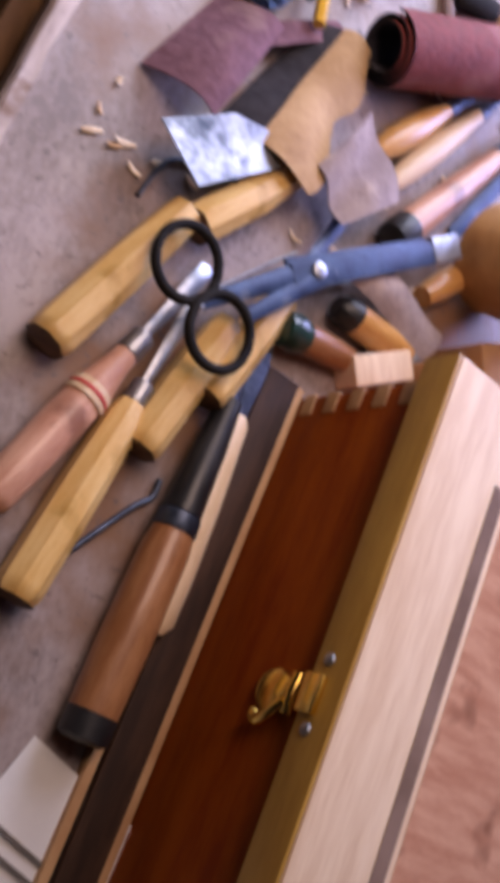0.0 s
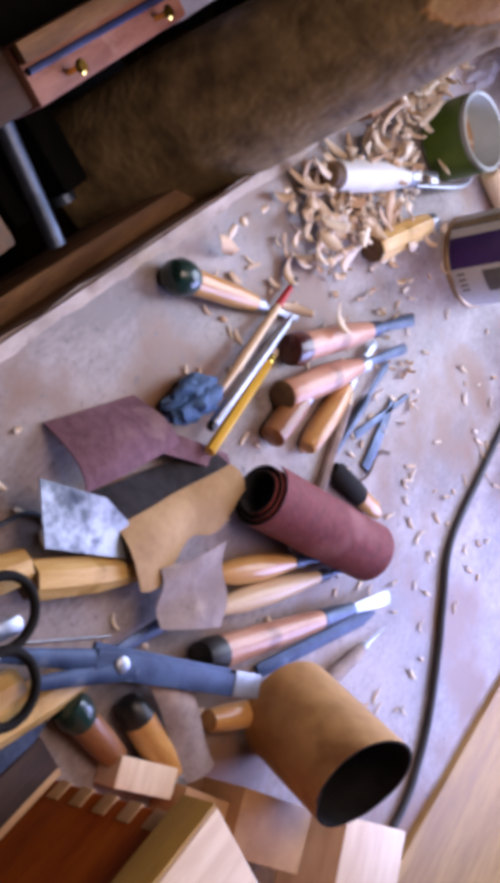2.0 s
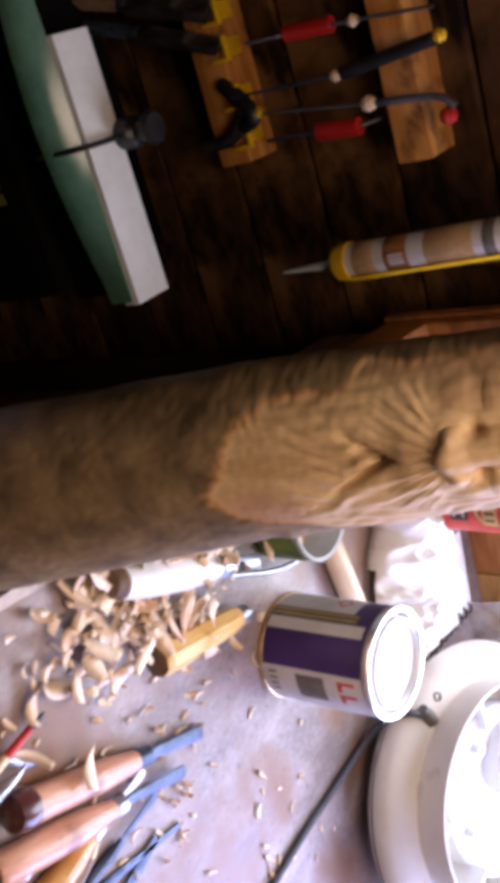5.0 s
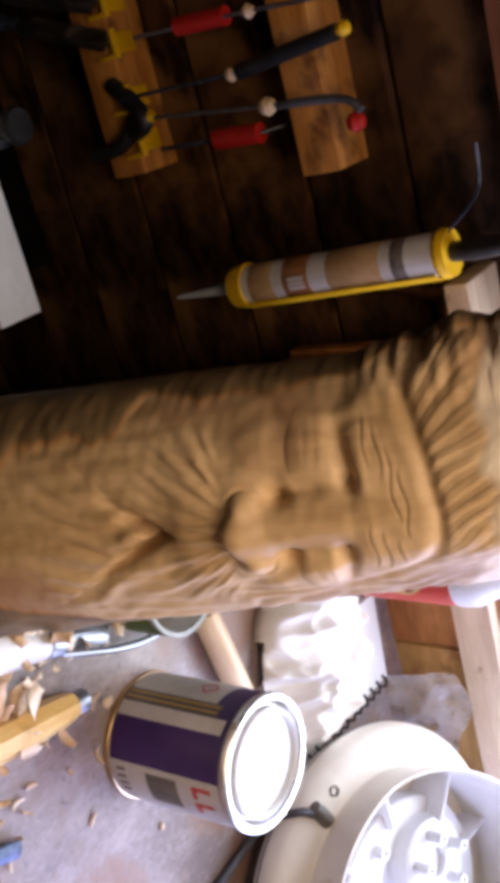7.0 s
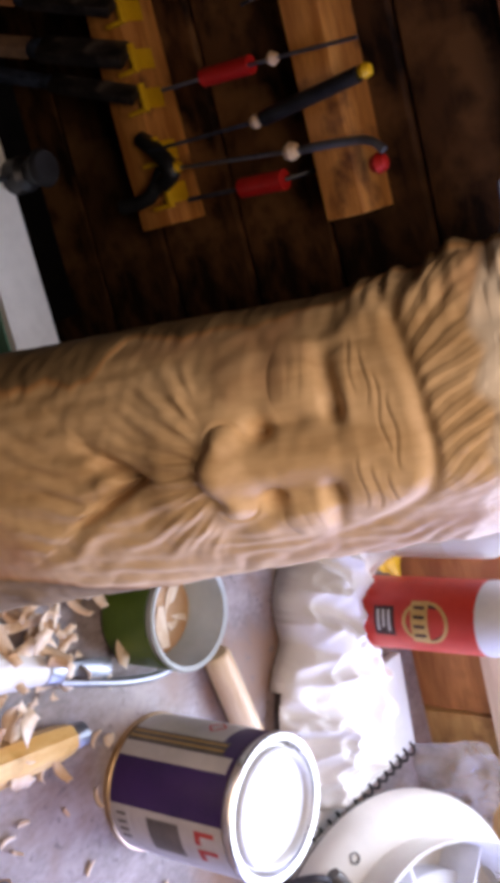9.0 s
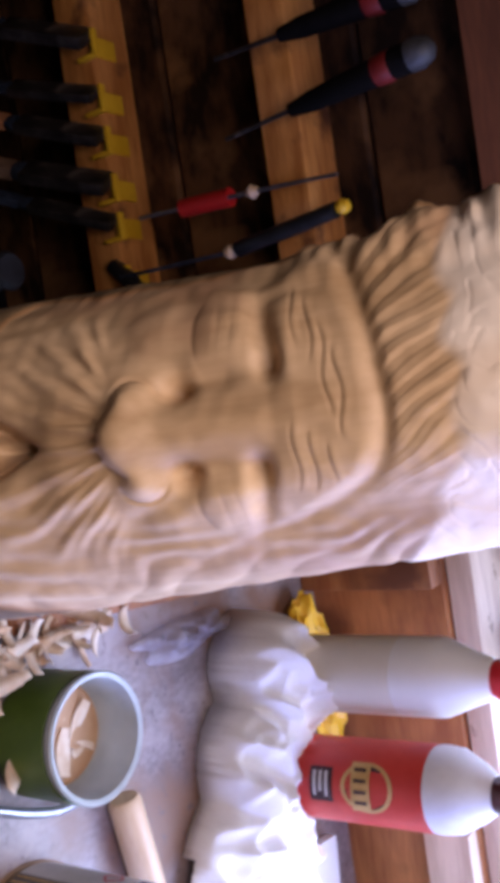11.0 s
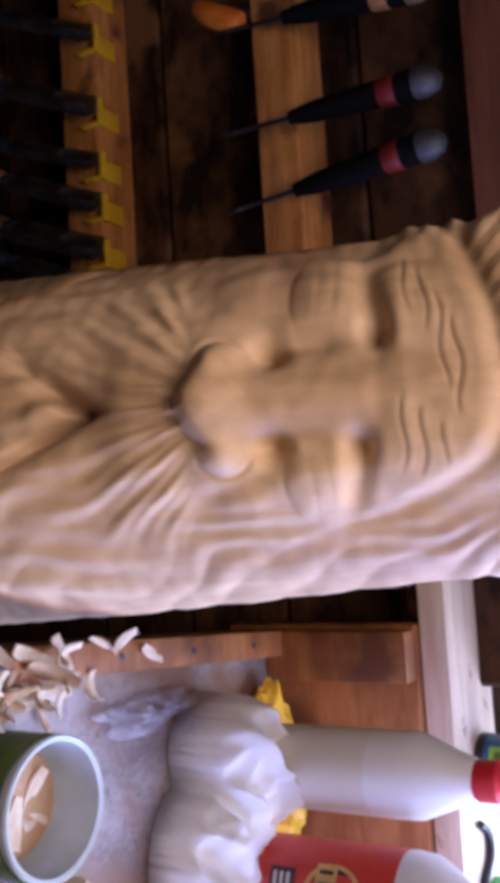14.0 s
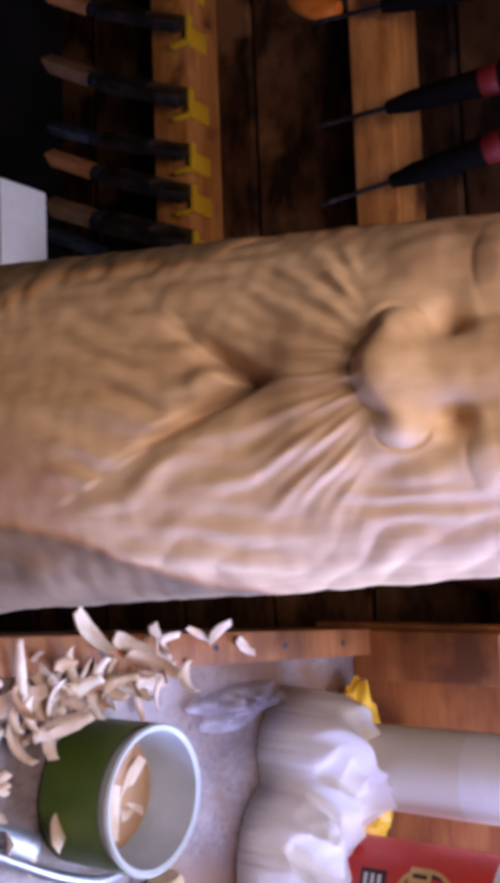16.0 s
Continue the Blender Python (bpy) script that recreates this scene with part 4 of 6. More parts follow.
tool("octagonal_gouge", "gouge with long yellow octagonal boxwood handle", "gouge", (0.231, -0.058, Z + 0.0112), (0.2555, 0.046, Z + 0.0105), [
    ("butt", "endgrain", [(-0.001, 0.009), (0, 0.0108)], 8, 1), ("handle", "handle_y", octo(0.107, 0.0115, 0.8), 8, 1), ("ferrule", "steel", ferrule(0.1075, 0.0060, 0.012), 16, 1), ("blade", "steel", blade(0.12, 0.055, 0.0045), 8, 0.45)])
tool("stub_gouge", "gouge with short yellow octagonal handle", "gouge", (0.265, 0.027, Z + 0.0112), (0.287, 0.094, Z + 0.012), [
    ("butt", "endgrain", [(-0.001, 0.009), (0, 0.0110)], 8, 1), ("handle", "handle_y", octo(0.085, 0.0116, 0.9), 8, 1)])
tool("yellow_gouge", "yellow octagonal handled gouge under the scissors", "gouge", (0.292, 0.066, Z + 0.0112), (0.320, 0.140, Z + 0.0105), [
    ("butt", "endgrain", [(-0.001, 0.009), (0, 0.0110)], 8, 1), ("handle", "handle_y", octo(0.085, 0.0116, 0.7), 8, 1), ("blade", "bluesteel", blade(0.0855, 0.07, 0.005), 8, 0.4)])
tool("socket_chisel", "heavy chisel with brown handle, black socket and black butt", "chisel", (0.2855, -0.103, Z + 0.013), (0.2985, 0.003, Z + 0.013), [
    ("butt_cap", "black", [(-0.006, 0.009), (-0.004, 0.0125), (0.008, 0.0128)], 24, 1), ("handle", "handle_b", [(0.0082, 0.0125), (0.04, 0.0132), (0.09, 0.0125), (0.1, 0.011)], 24, 1),
    ("ferrule", "bluesteel", ferrule(0.1002, 0.0112, 0.010), 20, 1), ("socket", "black", [(0.1105, 0.0105), (0.15, 0.0085), (0.175, 0.0062)], 20, 1), ("blade", "bluesteel", blade(0.1752, 0.05, 0.006), 8, 0.4)])
tool("carving_knife", "carving knife with smooth whitened handle", "knife", (0.306, -0.052, Z + 0.0105), (0.318, 0.068, Z + 0.0085), [
    ("handle", "handle_p", [(0, 0.005), (0.006, 0.0085), (0.03, 0.0092), (0.07, 0.0085), (0.115, 0.0062), (0.12, 0.004)], 18, 0.85), ("blade", "bluesteel", [(0.1202, 0.004), (0.15, 0.006), (0.175, 0.001)], 6, 0.2)])
# the broad knife: steel blade and octagonal handle
putty = thing("broad_knife", "bright steel blade knife with blue painted neck", "putty knife")


def knife_blade(u, v):
    p = bilinear(((0.213, 0.177, Z + 0.026), (0.250, 0.206, Z + 0.024), (0.312, 0.220, Z + 0.017), (0.243, 0.157, Z + 0.026)), u, v)
    return p


part("blade", sheet(4, 4, knife_blade, 0.0012, (0, 0)), "blade_steel", putty)
part("neck", lathe([(0, 0.0075), (0.012, 0.007), (0.02, 0.004)], 12, "x", 0.5), "bluesteel", putty, "blue-black painted neck", along((0.300, 0.213, Z + 0.017), (0.322, 0.228, Z + 0.014)))
tool("octagon_skew", "skew with fat yellow octagonal handle", "chisel", (0.256, 0.146, Z + 0.0115), (0.308, 0.211, Z + 0.0105), [
    ("butt", "endgrain", [(-0.001, 0.0095), (0, 0.0112)], 8, 1), ("handle", "handle_y", [(0, 0.0112), (0.006, 0.0118), (0.045, 0.0112), (0.08, 0.0065)], 8, 1), ("ferrule", "bluesteel", ferrule(0.0802, 0.006, 0.01), 14, 1)])
# bent steel hook
solid("steel_hook", sweep([(0.2875, 0.020, Z + 0.003), (0.286, 0.010, Z + 0.003), (0.276, 0.000, Z + 0.003), (0.248, -0.036, Z + 0.003)], 0.0017), "bluesteel", "bent dark steel hook lying on the bench", "hook")
solid("bent_wire", sweep([(0.225, 0.148, Z + 0.002), (0.235, 0.175, Z + 0.002), (0.262, 0.185, Z + 0.002), (0.30, 0.19, Z + 0.002)], 0.0014), "bluesteel", "thin bent wire under the tools", "wire")
solid("thin_needle", sweep([(0.285, 0.128, Z + 0.002), (0.325, 0.172, Z + 0.002)], 0.0008), "steel", "thin bright steel needle", "needle")
solid("glass_headed_pin", sweep([(0.318, 0.142, Z + 0.0045), (0.366, 0.174, Z + 0.002)], 0.0009), "steel", "long thin bright steel pin", "pin")

# ---- scissors ----
sc = thing("scissors", "old dark steel scissors with round black loops", "scissors")
SZ = Z + 0.0285
for k, (cx, cy) in enumerate(((0.2500, 0.1175), (0.2780, 0.0935))):
    ring = bmesh.new()
    pts = [(cx + 0.0180 * math.cos(a), cy + 0.0190 * math.sin(a), SZ + 0.002 * k) for a in [2 * math.pi * i / 12 for i in range(13)]]
    part("finger_loop", sweep(pts, 0.0027, 10, ring), "blackmat", sc)
for k, (a, b) in enumerate((((0.262, 0.101), (0.324, 0.155)), ((0.289, 0.107), (0.324, 0.148)))):
    part("shank", lathe([(0, 0.0040), (0.03, 0.0050), (0.055, 0.0062), (0.066, 0.0066)], 12, "x", 0.5), "greysteel", sc, m=along((*a, SZ + 0.001 * k), (*b, SZ + 0.001 * k)))
for k in range(2):
    edge_y = 0.0018 if k else -0.0018
    bl = block(0, 0.112, -0.0075 + edge_y, 0.0075 + edge_y, -0.0014, 0.0014, 0.0009)
    for v in bl.verts:
        v.co.y *= 1 - 0.12 * v.co.x / 0.112
    part("blade", bl, "greysteel", sc, m=along((0.308, 0.142, SZ + 0.0020 - 0.0035 * k), (0.412, 0.2175, SZ - 0.0015 - 0.0035 * k)))
part("blade_tip", block(-0.002, 0.024, -0.0078, 0.0078, -0.0030, 0.0030, 0.0016), "steel", sc, "bare worn steel tip", along((0.401, 0.2095, SZ - 0.0030), (0.428, 0.2295, SZ - 0.0050)))
part("pivot_screw", lathe([(0, 0.0048), (0.0012, 0.0046), (0.002, 0.0030)], 16, "z"), "steel", sc, m=Matrix.Translation((0.323, 0.152, SZ + 0.0034)))
part("hinge_tip", lathe([(-0.003, 0.002), (0, 0.0036), (0.003, 0.002)], 10, "z"), "steel", sc, m=Matrix.Translation((0.262, 0.100, SZ + 0.001)))

# ---- abrasive papers ----
def purple(u, v):
    p = bilinear(((0.202, 0.212, Z + 0.002), (0.229, 0.276, Z + 0.002), (0.263, 0.270, Z + 0.002), (0.240, 0.198, Z + 0.002)), u, v)
    p.z += 0.022 * math.sin(math.pi * min(v * 0.62 + 0.0, 1)) + 0.002 * math.sin(u * 5)
    return p


solid("abrasive_sheet", sheet(14, 14, purple, 0.0009, (1, 0)), ("purple_paper", "kraft"), "curled purple-brown abrasive sheet, tan behind", "sandpaper")


def folded(u, v):
    c = ((0.250, 0.210, Z + 0.004), (0.289, 0.302, Z + 0.004), (0.318, 0.300, Z + 0.014), (0.292, 0.196, Z + 0.022))
    p = bilinear(c, u, v)
    p.z += 0.006 * math.sin(math.pi * v) + 0.0015 * math.sin(u * 9)
    return p


solid("black_abrasive_sheet", sheet(12, 8, lambda u, v: folded(u, v * 0.45), 0.0009), ("black_paper", "black_paper"), "folded strip of black abrasive paper", "sandpaper")


def tan_sheet(u, v):
    p = folded(u, 0.45 + v * 0.9)
    p.z += 0.0015 + 0.003 * math.sin(v * 3)
    q = 0.004 * math.sin(u * 11) * v
    return p + Vector((q, -q, 0))


solid("tan_abrasive_sheet", sheet(14, 10, tan_sheet, 0.0009), ("kraft", "kraft"), "torn abrasive sheet with its tan back upward", "sandpaper")


def grey_sheet(u, v):
    p = bilinear(((0.306, 0.209, Z + 0.026), (0.331, 0.262, Z + 0.024), (0.372, 0.228, Z + 0.020), (0.336, 0.190, Z + 0.020)), u, v)
    p.z += 0.007 * (0.5 - abs(u - 0.5)) + 0.003 * math.sin(v * 7 + u * 3)
    return p


solid("grey_abrasive_sheet", sheet(12, 12, grey_sheet, 0.0009, (1, 0)), ("grey_paper", "purple_paper"), "crumpled grey used abrasive paper", "sandpaper")


def torn(u, v):
    p = bilinear(((0.352, 0.165, Z + 0.020), (0.372, 0.186, Z + 0.022), (0.440, 0.176, Z + 0.010), (0.425, 0.150, Z + 0.016)), u, v)
    p.z += 0.004 * math.sin(math.pi * u) + 0.002 * math.sin(v * 6)
    return p


solid("paper_offcut", sheet(8, 12, torn, 0.0008, (1, 0)), ("grey_paper", "kraft"), "long pale offcut of abrasive paper", "sandpaper")
tube_pt = along((0.330, 0.305, Z + 0.0235), (0.436, 0.367, Z + 0.0235))


def spiral(u, v):
    a = u * 2 * math.pi * 2.6 + 0.6
    r = 0.0225 - 0.0040 * u * 2.6 * 0.9
    return Vector((v * 0.124 - 0.004 * u, r * math.cos(a), r * math.sin(a)))


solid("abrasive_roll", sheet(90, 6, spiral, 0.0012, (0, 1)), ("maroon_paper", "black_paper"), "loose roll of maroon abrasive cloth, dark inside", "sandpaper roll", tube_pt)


def arch(u, v):
    a = radians(200) + u * radians(374)
    r = 0.0335 + 0.0022 * u + 0.0010 * math.sin(3 * a)
    return Vector((v * 0.080 + 0.005 * math.sin(a) * v, r * math.cos(a), r * math.sin(a)))


solid("abrasive_sleeve", sheet(60, 8, arch, 0.0016, (0, 1)), ("kraft_dark", "blackmat"), "brown curled abrasive sleeve leaning, dark inside", "sandpaper sleeve", along((0.460, 0.241, Z + 0.015), (0.480, 0.210, Z + 0.086)))
lump = bmesh.new()
bmesh.ops.create_icosphere(lump, subdivisions=4, radius=1)
for v in lump.verts:
    d = 0.85 + 0.3 * noise.noise(v.co * 1.6) + 0.4 * abs(noise.noise(v.co * 2.3 + Vector((4, 2, 1)))) + 0.10 * abs(noise.noise(v.co * 4))
    v.co = Vector((v.co.x * 0.024 * d, v.co.y * 0.0135 * d, max(v.co.z, -0.75) * 0.0125 * d + 0.003 * abs(noise.noise(v.co * 2.6))))
solid("blue_rag", lump, "eraser", "small crumpled blue rag", "rag", pose(0.2555, 0.308, Z + 0.009, 0, 0, 72))

# ---- the wooden box ----
box = thing("wooden_box", "closed red-brown box with pale lid and brass catch", "box", pose(0.3500, 0.103, Z, 0, 0, -6.2))
BL, BW, BH = 0.42, 0.24, 0.100
part("body", block(0.008, BW, -BL, -0.006, 0.0, BH, 0.001), "walnut", box)
for k in range(5):
    part("finger_joint", block(0.0072, 0.014, -0.0175, -0.0052, 0.006 + k * 0.019, 0.0155 + k * 0.019, 0.0004), "joint", box, "pale finger joint")
part("base_strip", block(0.001, 0.0072, -BL, -0.002, 0.0, 0.0035, 0.0008), "joint", box, "pale bottom moulding")
lid = part("lid", block(0.0, BW + 0.006, -BL - 0.006, 0.0, BH + 0.001, BH + 0.024, 0.002), "lid_pine", box, "pale pine lid with dark inlaid line")
# shade on the pale lid's side is put into this strip's golden colour
part("lid_edge", block(-0.0022, -0.0004, -BL - 0.006, 0.0, BH + 0.0014, BH + 0.0232, 0.0005), "lid_gold", lid, "golden strip for the shaded side of the lid")
for x0, x1, y0, y1 in ((0.044, 0.052, -BL + 0.04, -0.044), (0.052, 0.20, -0.052, -0.044)):
    part("inlay", block(x0, x1, y0, y1, BH + 0.0238, BH + 0.0246, 0), "dark_inlay", lid, "dark inlaid line")
part("inner_panel", block(0.056, 0.20, -BL + 0.04, -0.056, BH + 0.0236, BH + 0.0243, 0), "handle_k", lid, "darker pink-brown centre panel")
catch = part("catch", lathe([(0, 0.0125), (0.002, 0.0128), (0.0045, 0.0115), (0.0058, 0.008), (0.0062, 0.001)], 28, "z", 0.82), "brass", box, "polished brass catch", Matrix.Translation((0.0082, -0.166, BH - 0.027)) @ Matrix.Rotation(radians(-90), 4, "Y"))
part("barrel", sweep([(0.0135, -0.009, 0.0035), (0.0135, 0.0, 0.0045), (0.0135, 0.009, 0.0035)], 0.0032, 12), "brass", catch, "brass hinge barrel")
part("hook", sweep([(0.012, -0.004, 0.006), (0.006, -0.011, 0.007), (-0.002, -0.015, 0.006), (-0.006, -0.012, 0.005)], 0.0030, 10), "brass", catch, "curled brass hook")
part("lid_plate", block(-0.0062, -0.0024, -0.174, -0.157, BH + 0.002, BH + 0.013, 0.0012), "brass", box, "brass lid plate")
for y in (-0.180, -0.150):
    part("screw", lathe([(0, 0.0030), (0.0012, 0.0026), (0.0018, 0.001)], 10, "x"), "steel", box, m=Matrix.Translation((-0.0024, y, BH + 0.010)) @ Matrix.Rotation(radians(180), 4, "Z"))
solid("dark_lath", block(-0.023, -0.001, -0.42, -0.004, 0, 0.009, 0.0012), "dark_lath", "dark stained lath lying along the box", "lath", pose(0.3500, 0.103, Z, 0, 0, -6.2))
solid("pale_lath", block(-0.030, -0.0245, -0.42, -0.10, 0, 0.007, 0.0008), "joint", "thin pale lath beside the dark one", "lath", pose(0.3500, 0.103, Z, 0, 0, -6.2))
# offcuts of pale wood beside the box
for name, m, s, mt, lb in (("wood_block", pose(0.488, 0.168, Z, 0, 0, 26), (0.070, 0.040, 0.036), "joint", "pale sawn pine block offcut"), ("wood_block", pose(0.578, 0.196, Z, 0, 0, 30), (0.072, 0.078, 0.050), "lid_pine", "sawn pine block with knotty end"),
                            ("wood_block", pose(0.455, 0.145, Z, 0, 0, 24), (0.070, 0.030, 0.026), "joint", "thin brown wood offcut"), ("wood_block", pose(0.395, 0.131, Z + 0.0, 0, 0, 30), (0.046, 0.018, 0.019), "lid_pine", "small pale offcut by the box"), ("wood_block", pose(0.66, 0.10, Z + 0.0062, 0, 0, 20), (0.10, 0.07, 0.05), "lid_pine", "thick pale wood offcut")):
    x, y, z = s
    solid(name, block(-x / 2, x / 2, -y / 2, y / 2, 0, z, 0.0012), mt, lb, "wood offcut", m)
# stray pieces among the tools
solid("purple_flap", sheet(8, 6, lambda u, v: bilinear(((0.250, 0.272, Z + 0.004), (0.302, 0.312, Z + 0.006), (0.314, 0.304, Z + 0.010), (0.262, 0.262, Z + 0.012)), u, v) + Vector((0, 0, 0.003 * math.sin(math.pi * u))), 0.0009, (0, 1)), ("kraft", "purple_paper"), "purple scrap of abrasive paper under the black strip", "sandpaper")
tool("stubby_awl", "stubby awl with a dark brown handle", "awl", (0.318, 0.349, Z + 0.010), (0.316, 0.391, Z + 0.010), [
    ("handle", "handle_b", [(0, 0.006), (0.002, 0.0092), (0.034, 0.0098), (0.042, 0.008)], 18, 1), ("ferrule", "steel", ferrule(0.0422, 0.0075, 0.007), 14, 1)])
for name, a, b, w, lb in (("flat_scraper", (0.408, 0.428, Z + 0.0018), (0.392, 0.492, Z + 0.0018), 0.0058, "flat grey steel scraper lying on the bench"), ("flat_scraper", (0.380, 0.434, Z + 0.0018), (0.400, 0.512, Z + 0.0018), 0.0032, "narrow grey steel scraper on the bench")):
    L = (Vector(b) - Vector(a)).length
    bl = block(0, L, -w, w, -0.0011, 0.0011, 0.0006)
    for v in bl.verts:
        if v.co.x > L * 0.5:
            v.co.y = v.co.y * 0.55 + w * 0.4
    solid(name, bl, "bluesteel", lb, "scraper", along(a, b))
solid("bent_twig", sweep([(0.404, 0.404, Z + 0.002), (0.412, 0.425, Z + 0.003), (0.409, 0.448, Z + 0.002), (0.418, 0.462, Z + 0.002)], 0.0013, 6), "endgrain", "thin bent dark twig on the bench", "twig")
# printed booklet
bk = thing("booklet", "white printed instruction sheet on the bench", "paper", pose(0.285, -0.185, Z + 0.0005, 0, 0, -24))
part("sheet", sheet(6, 6, lambda u, v: Vector((-0.045 + 0.09 * u, -0.06 + 0.12 * v, 0.001 + 0.002 * math.sin(u * 3) * v)), 0.0006), "paper", bk)
for k in range(7):
    part("text_line", block(-0.034, 0.02 - 0.006 * (k % 3), 0.020 - 0.009 * k, 0.0225 - 0.009 * k, 0.0036, 0.0040, 0), "label_grey", bk)

# ---- paint tin ----
CR, CH = 0.0400, 0.097
tin = thing("paint_tin", "paint tin with purple and white label and whitened lid", "paint tin", pose(0.366, 0.673, Z, 0, 0, -43))
part("body", lathe([(0.004, CR), (CH - 0.006, CR)], 64, "z", caps=False), "label_white", tin)
part("purple_band", wrap(flat_bar(-0.088, 0.0175, 0.005, CH - 0.007, 40), CR, 0.0001), "purple", tin, "deep purple label band")
part("white_stripe", wrap(flat_bar(-0.0195, -0.0100, 0.005, CH - 0.010, 6), CR, 0.0004), "label_white", tin)
part("grey_stripe", wrap(flat_bar(-0.0295, -0.0200, 0.005, CH - 0.018, 6), CR, 0.0004), "label_grey", tin, "brown-grey printed stripe")
for k in range(2):
    part("fine_line", wrap(flat_bar(-0.0275 + 0.004 * k, -0.0263 + 0.004 * k, 0.006, CH - 0.019, 2), CR, 0.0008), "label_gold", tin)
part("white_panel", wrap(flat_bar(-0.075, -0.0298, 0.005, CH - 0.024, 18), CR, 0.0004), "label_white", tin)
part("info_panel", wrap(flat_bar(0.0175, 0.062, 0.022, CH - 0.007, 20), CR, 0.0003), "label_white", tin, "white information panel")
part("small_panel", wrap(flat_bar(0.0175, 0.050, 0.008, 0.0195, 14), CR, 0.0003), "label_white", tin, "small white information panel")
part("info_box", wrap(flat_bar(0.0215, 0.042, 0.034, 0.058, 10), CR, 0.0007), "label_grey", tin, "dark printed box")
for k in range(4):
    part("text_line", wrap(flat_bar(0.0215 + k * 0.005, 0.0235 + k * 0.005, 0.010, 0.017, 2), CR, 0.0007), "label_grey", tin)
for k in range(2):
    part("red_mark", wrap(flat_bar(0.022 + 0.011 * k, 0.030 + 0.011 * k, 0.070, 0.0735, 4), CR, 0.0007), "label_red", tin, "red printed mark")
    part("red_mark", wrap(flat_bar(0.022 + 0.011 * k, 0.0245 + 0.011 * k, 0.0735, 0.084, 2), CR, 0.0007), "label_red", tin, "red printed mark")
dm = bmesh.new()
for a, b in (((-0.006, 0), (0, 0.006)), ((0, 0.006), (0.006, 0)), ((0.006, 0), (0, -0.006)), ((0, -0.006), (-0.006, 0))):
    e = flat_bar(-0.0006, 0.0006, 0, 0.0085, 1)
    rot = Matrix.Rotation(math.atan2(b[1] - a[1], b[0] - a[0]) - math.pi / 2, 4, "Z")
    for v in e.verts:
        v.co = rot @ v.co + Vector((a[0] - 0.043, a[1] + 0.058, 0))
    me = bpy.data.meshes.new("tmp")
    e.to_mesh(me)
    e.free()
    dm.from_mesh(me)
    bpy.data.meshes.remove(me)
part("hazard_mark", wrap(dm, CR, 0.0008), "label_red", tin, "small red diamond mark")
part("bottom_rim", lathe([(0.0, CR - 0.003), (0.0, CR + 0.0012), (0.0035, CR + 0.0012), (0.0042, CR)], 64, "z"), "rust", tin)
part("top_rim", lathe([(CH - 0.006, CR), (CH - 0.004, CR + 0.0018), (CH - 0.001, CR + 0.0018), (CH, CR + 0.0006), (CH - 0.0005, CR - 0.003), (CH - 0.005, CR - 0.006), (CH - 0.004, CR - 0.010)], 64, "z", caps=False), "tinrim", tin, "bright rolled steel rim")
part("lid", lathe([(CH - 0.006, CR - 0.0065), (CH - 0.0005, CR - 0.0068), (CH + 0.0003, CR - 0.008), (CH - 0.0004, CR - 0.0095), (CH - 0.003, CR - 0.011), (CH - 0.0035, 0.02), (CH - 0.003, 0.001)], 64, "z"), "lidtin", tin, "metal lid coloured white for window glare")

# ---- tub with wood chips ----
TX, TY = 0.264, 0.701
tub = thing("plastic_tub", "clear plastic tub with green label and wood chips inside", "tub", pose(TX, TY, Z))
TR, TH = 0.0325, 0.043
part("wall", lathe([(0.0, TR - 0.004), (0.001, TR - 0.001), (TH - 0.004, TR), (TH, TR + 0.0012), (TH + 0.001, TR + 0.0002), (TH, TR - 0.0022), (0.020, TR - 0.003), (0.016, TR - 0.006), (0.0155, 0.001)], 56, "z"), "tub_clear", tub)
part("label_sleeve", lathe([(0.003, TR + 0.0004), (0.003, TR + 0.0008), (TH - 0.005, TR + 0.0010), (TH - 0.005, TR + 0.0004)], 56, "z", caps=False), "tub_green", tub, "olive green label sleeve")
part("label_patch", wrap(flat_bar(-0.016, -0.002, 0.014, 0.032, 5), TR, -0.004), "label_white", tub)
part("chip_bed", lathe([(0.0162, TR - 0.0055), (0.019, TR - 0.008), (0.0205, 0.001)], 40, "z"), "joint", tub, "reddish wood dust in the tub")
random.seed(5)


def chip_mesh(L, w, curl, twist, t=0.0006):
    def fn(u, v):
        a = (u - 0.5) * curl
        r = L / max(abs(curl), 0.05)
        x, z = r * math.sin(a), r * (1 - math.cos(a))
        tw = twist * (u - 0.5)
        ww = w * (0.55 + 0.45 * math.sin(math.pi * min(max(u, 0.08), 0.94)))
        return Vector((x, (v - 0.5) * ww * math.cos(tw), z + (v - 0.5) * ww * math.sin(tw)))
    return sheet(9, 2, fn, t, (0, 0))


for k in range(4):
    m = pose(TX + random.uniform(-0.010, 0.010), TY + random.uniform(-0.010, 0.010), Z + 0.0175 + 0.0014 * k, random.uniform(-12, 12), random.uniform(-12, 12), random.uniform(0, 180))
    solid("wood_chip", chip_mesh(random.uniform(0.022, 0.032), random.uniform(0.006, 0.009), random.uniform(0.2, 1.0), random.uniform(-1, 1), 0.0009), "shaving", "pale curled wood chip in the tub", "wood chip", m, "chips in the tub")

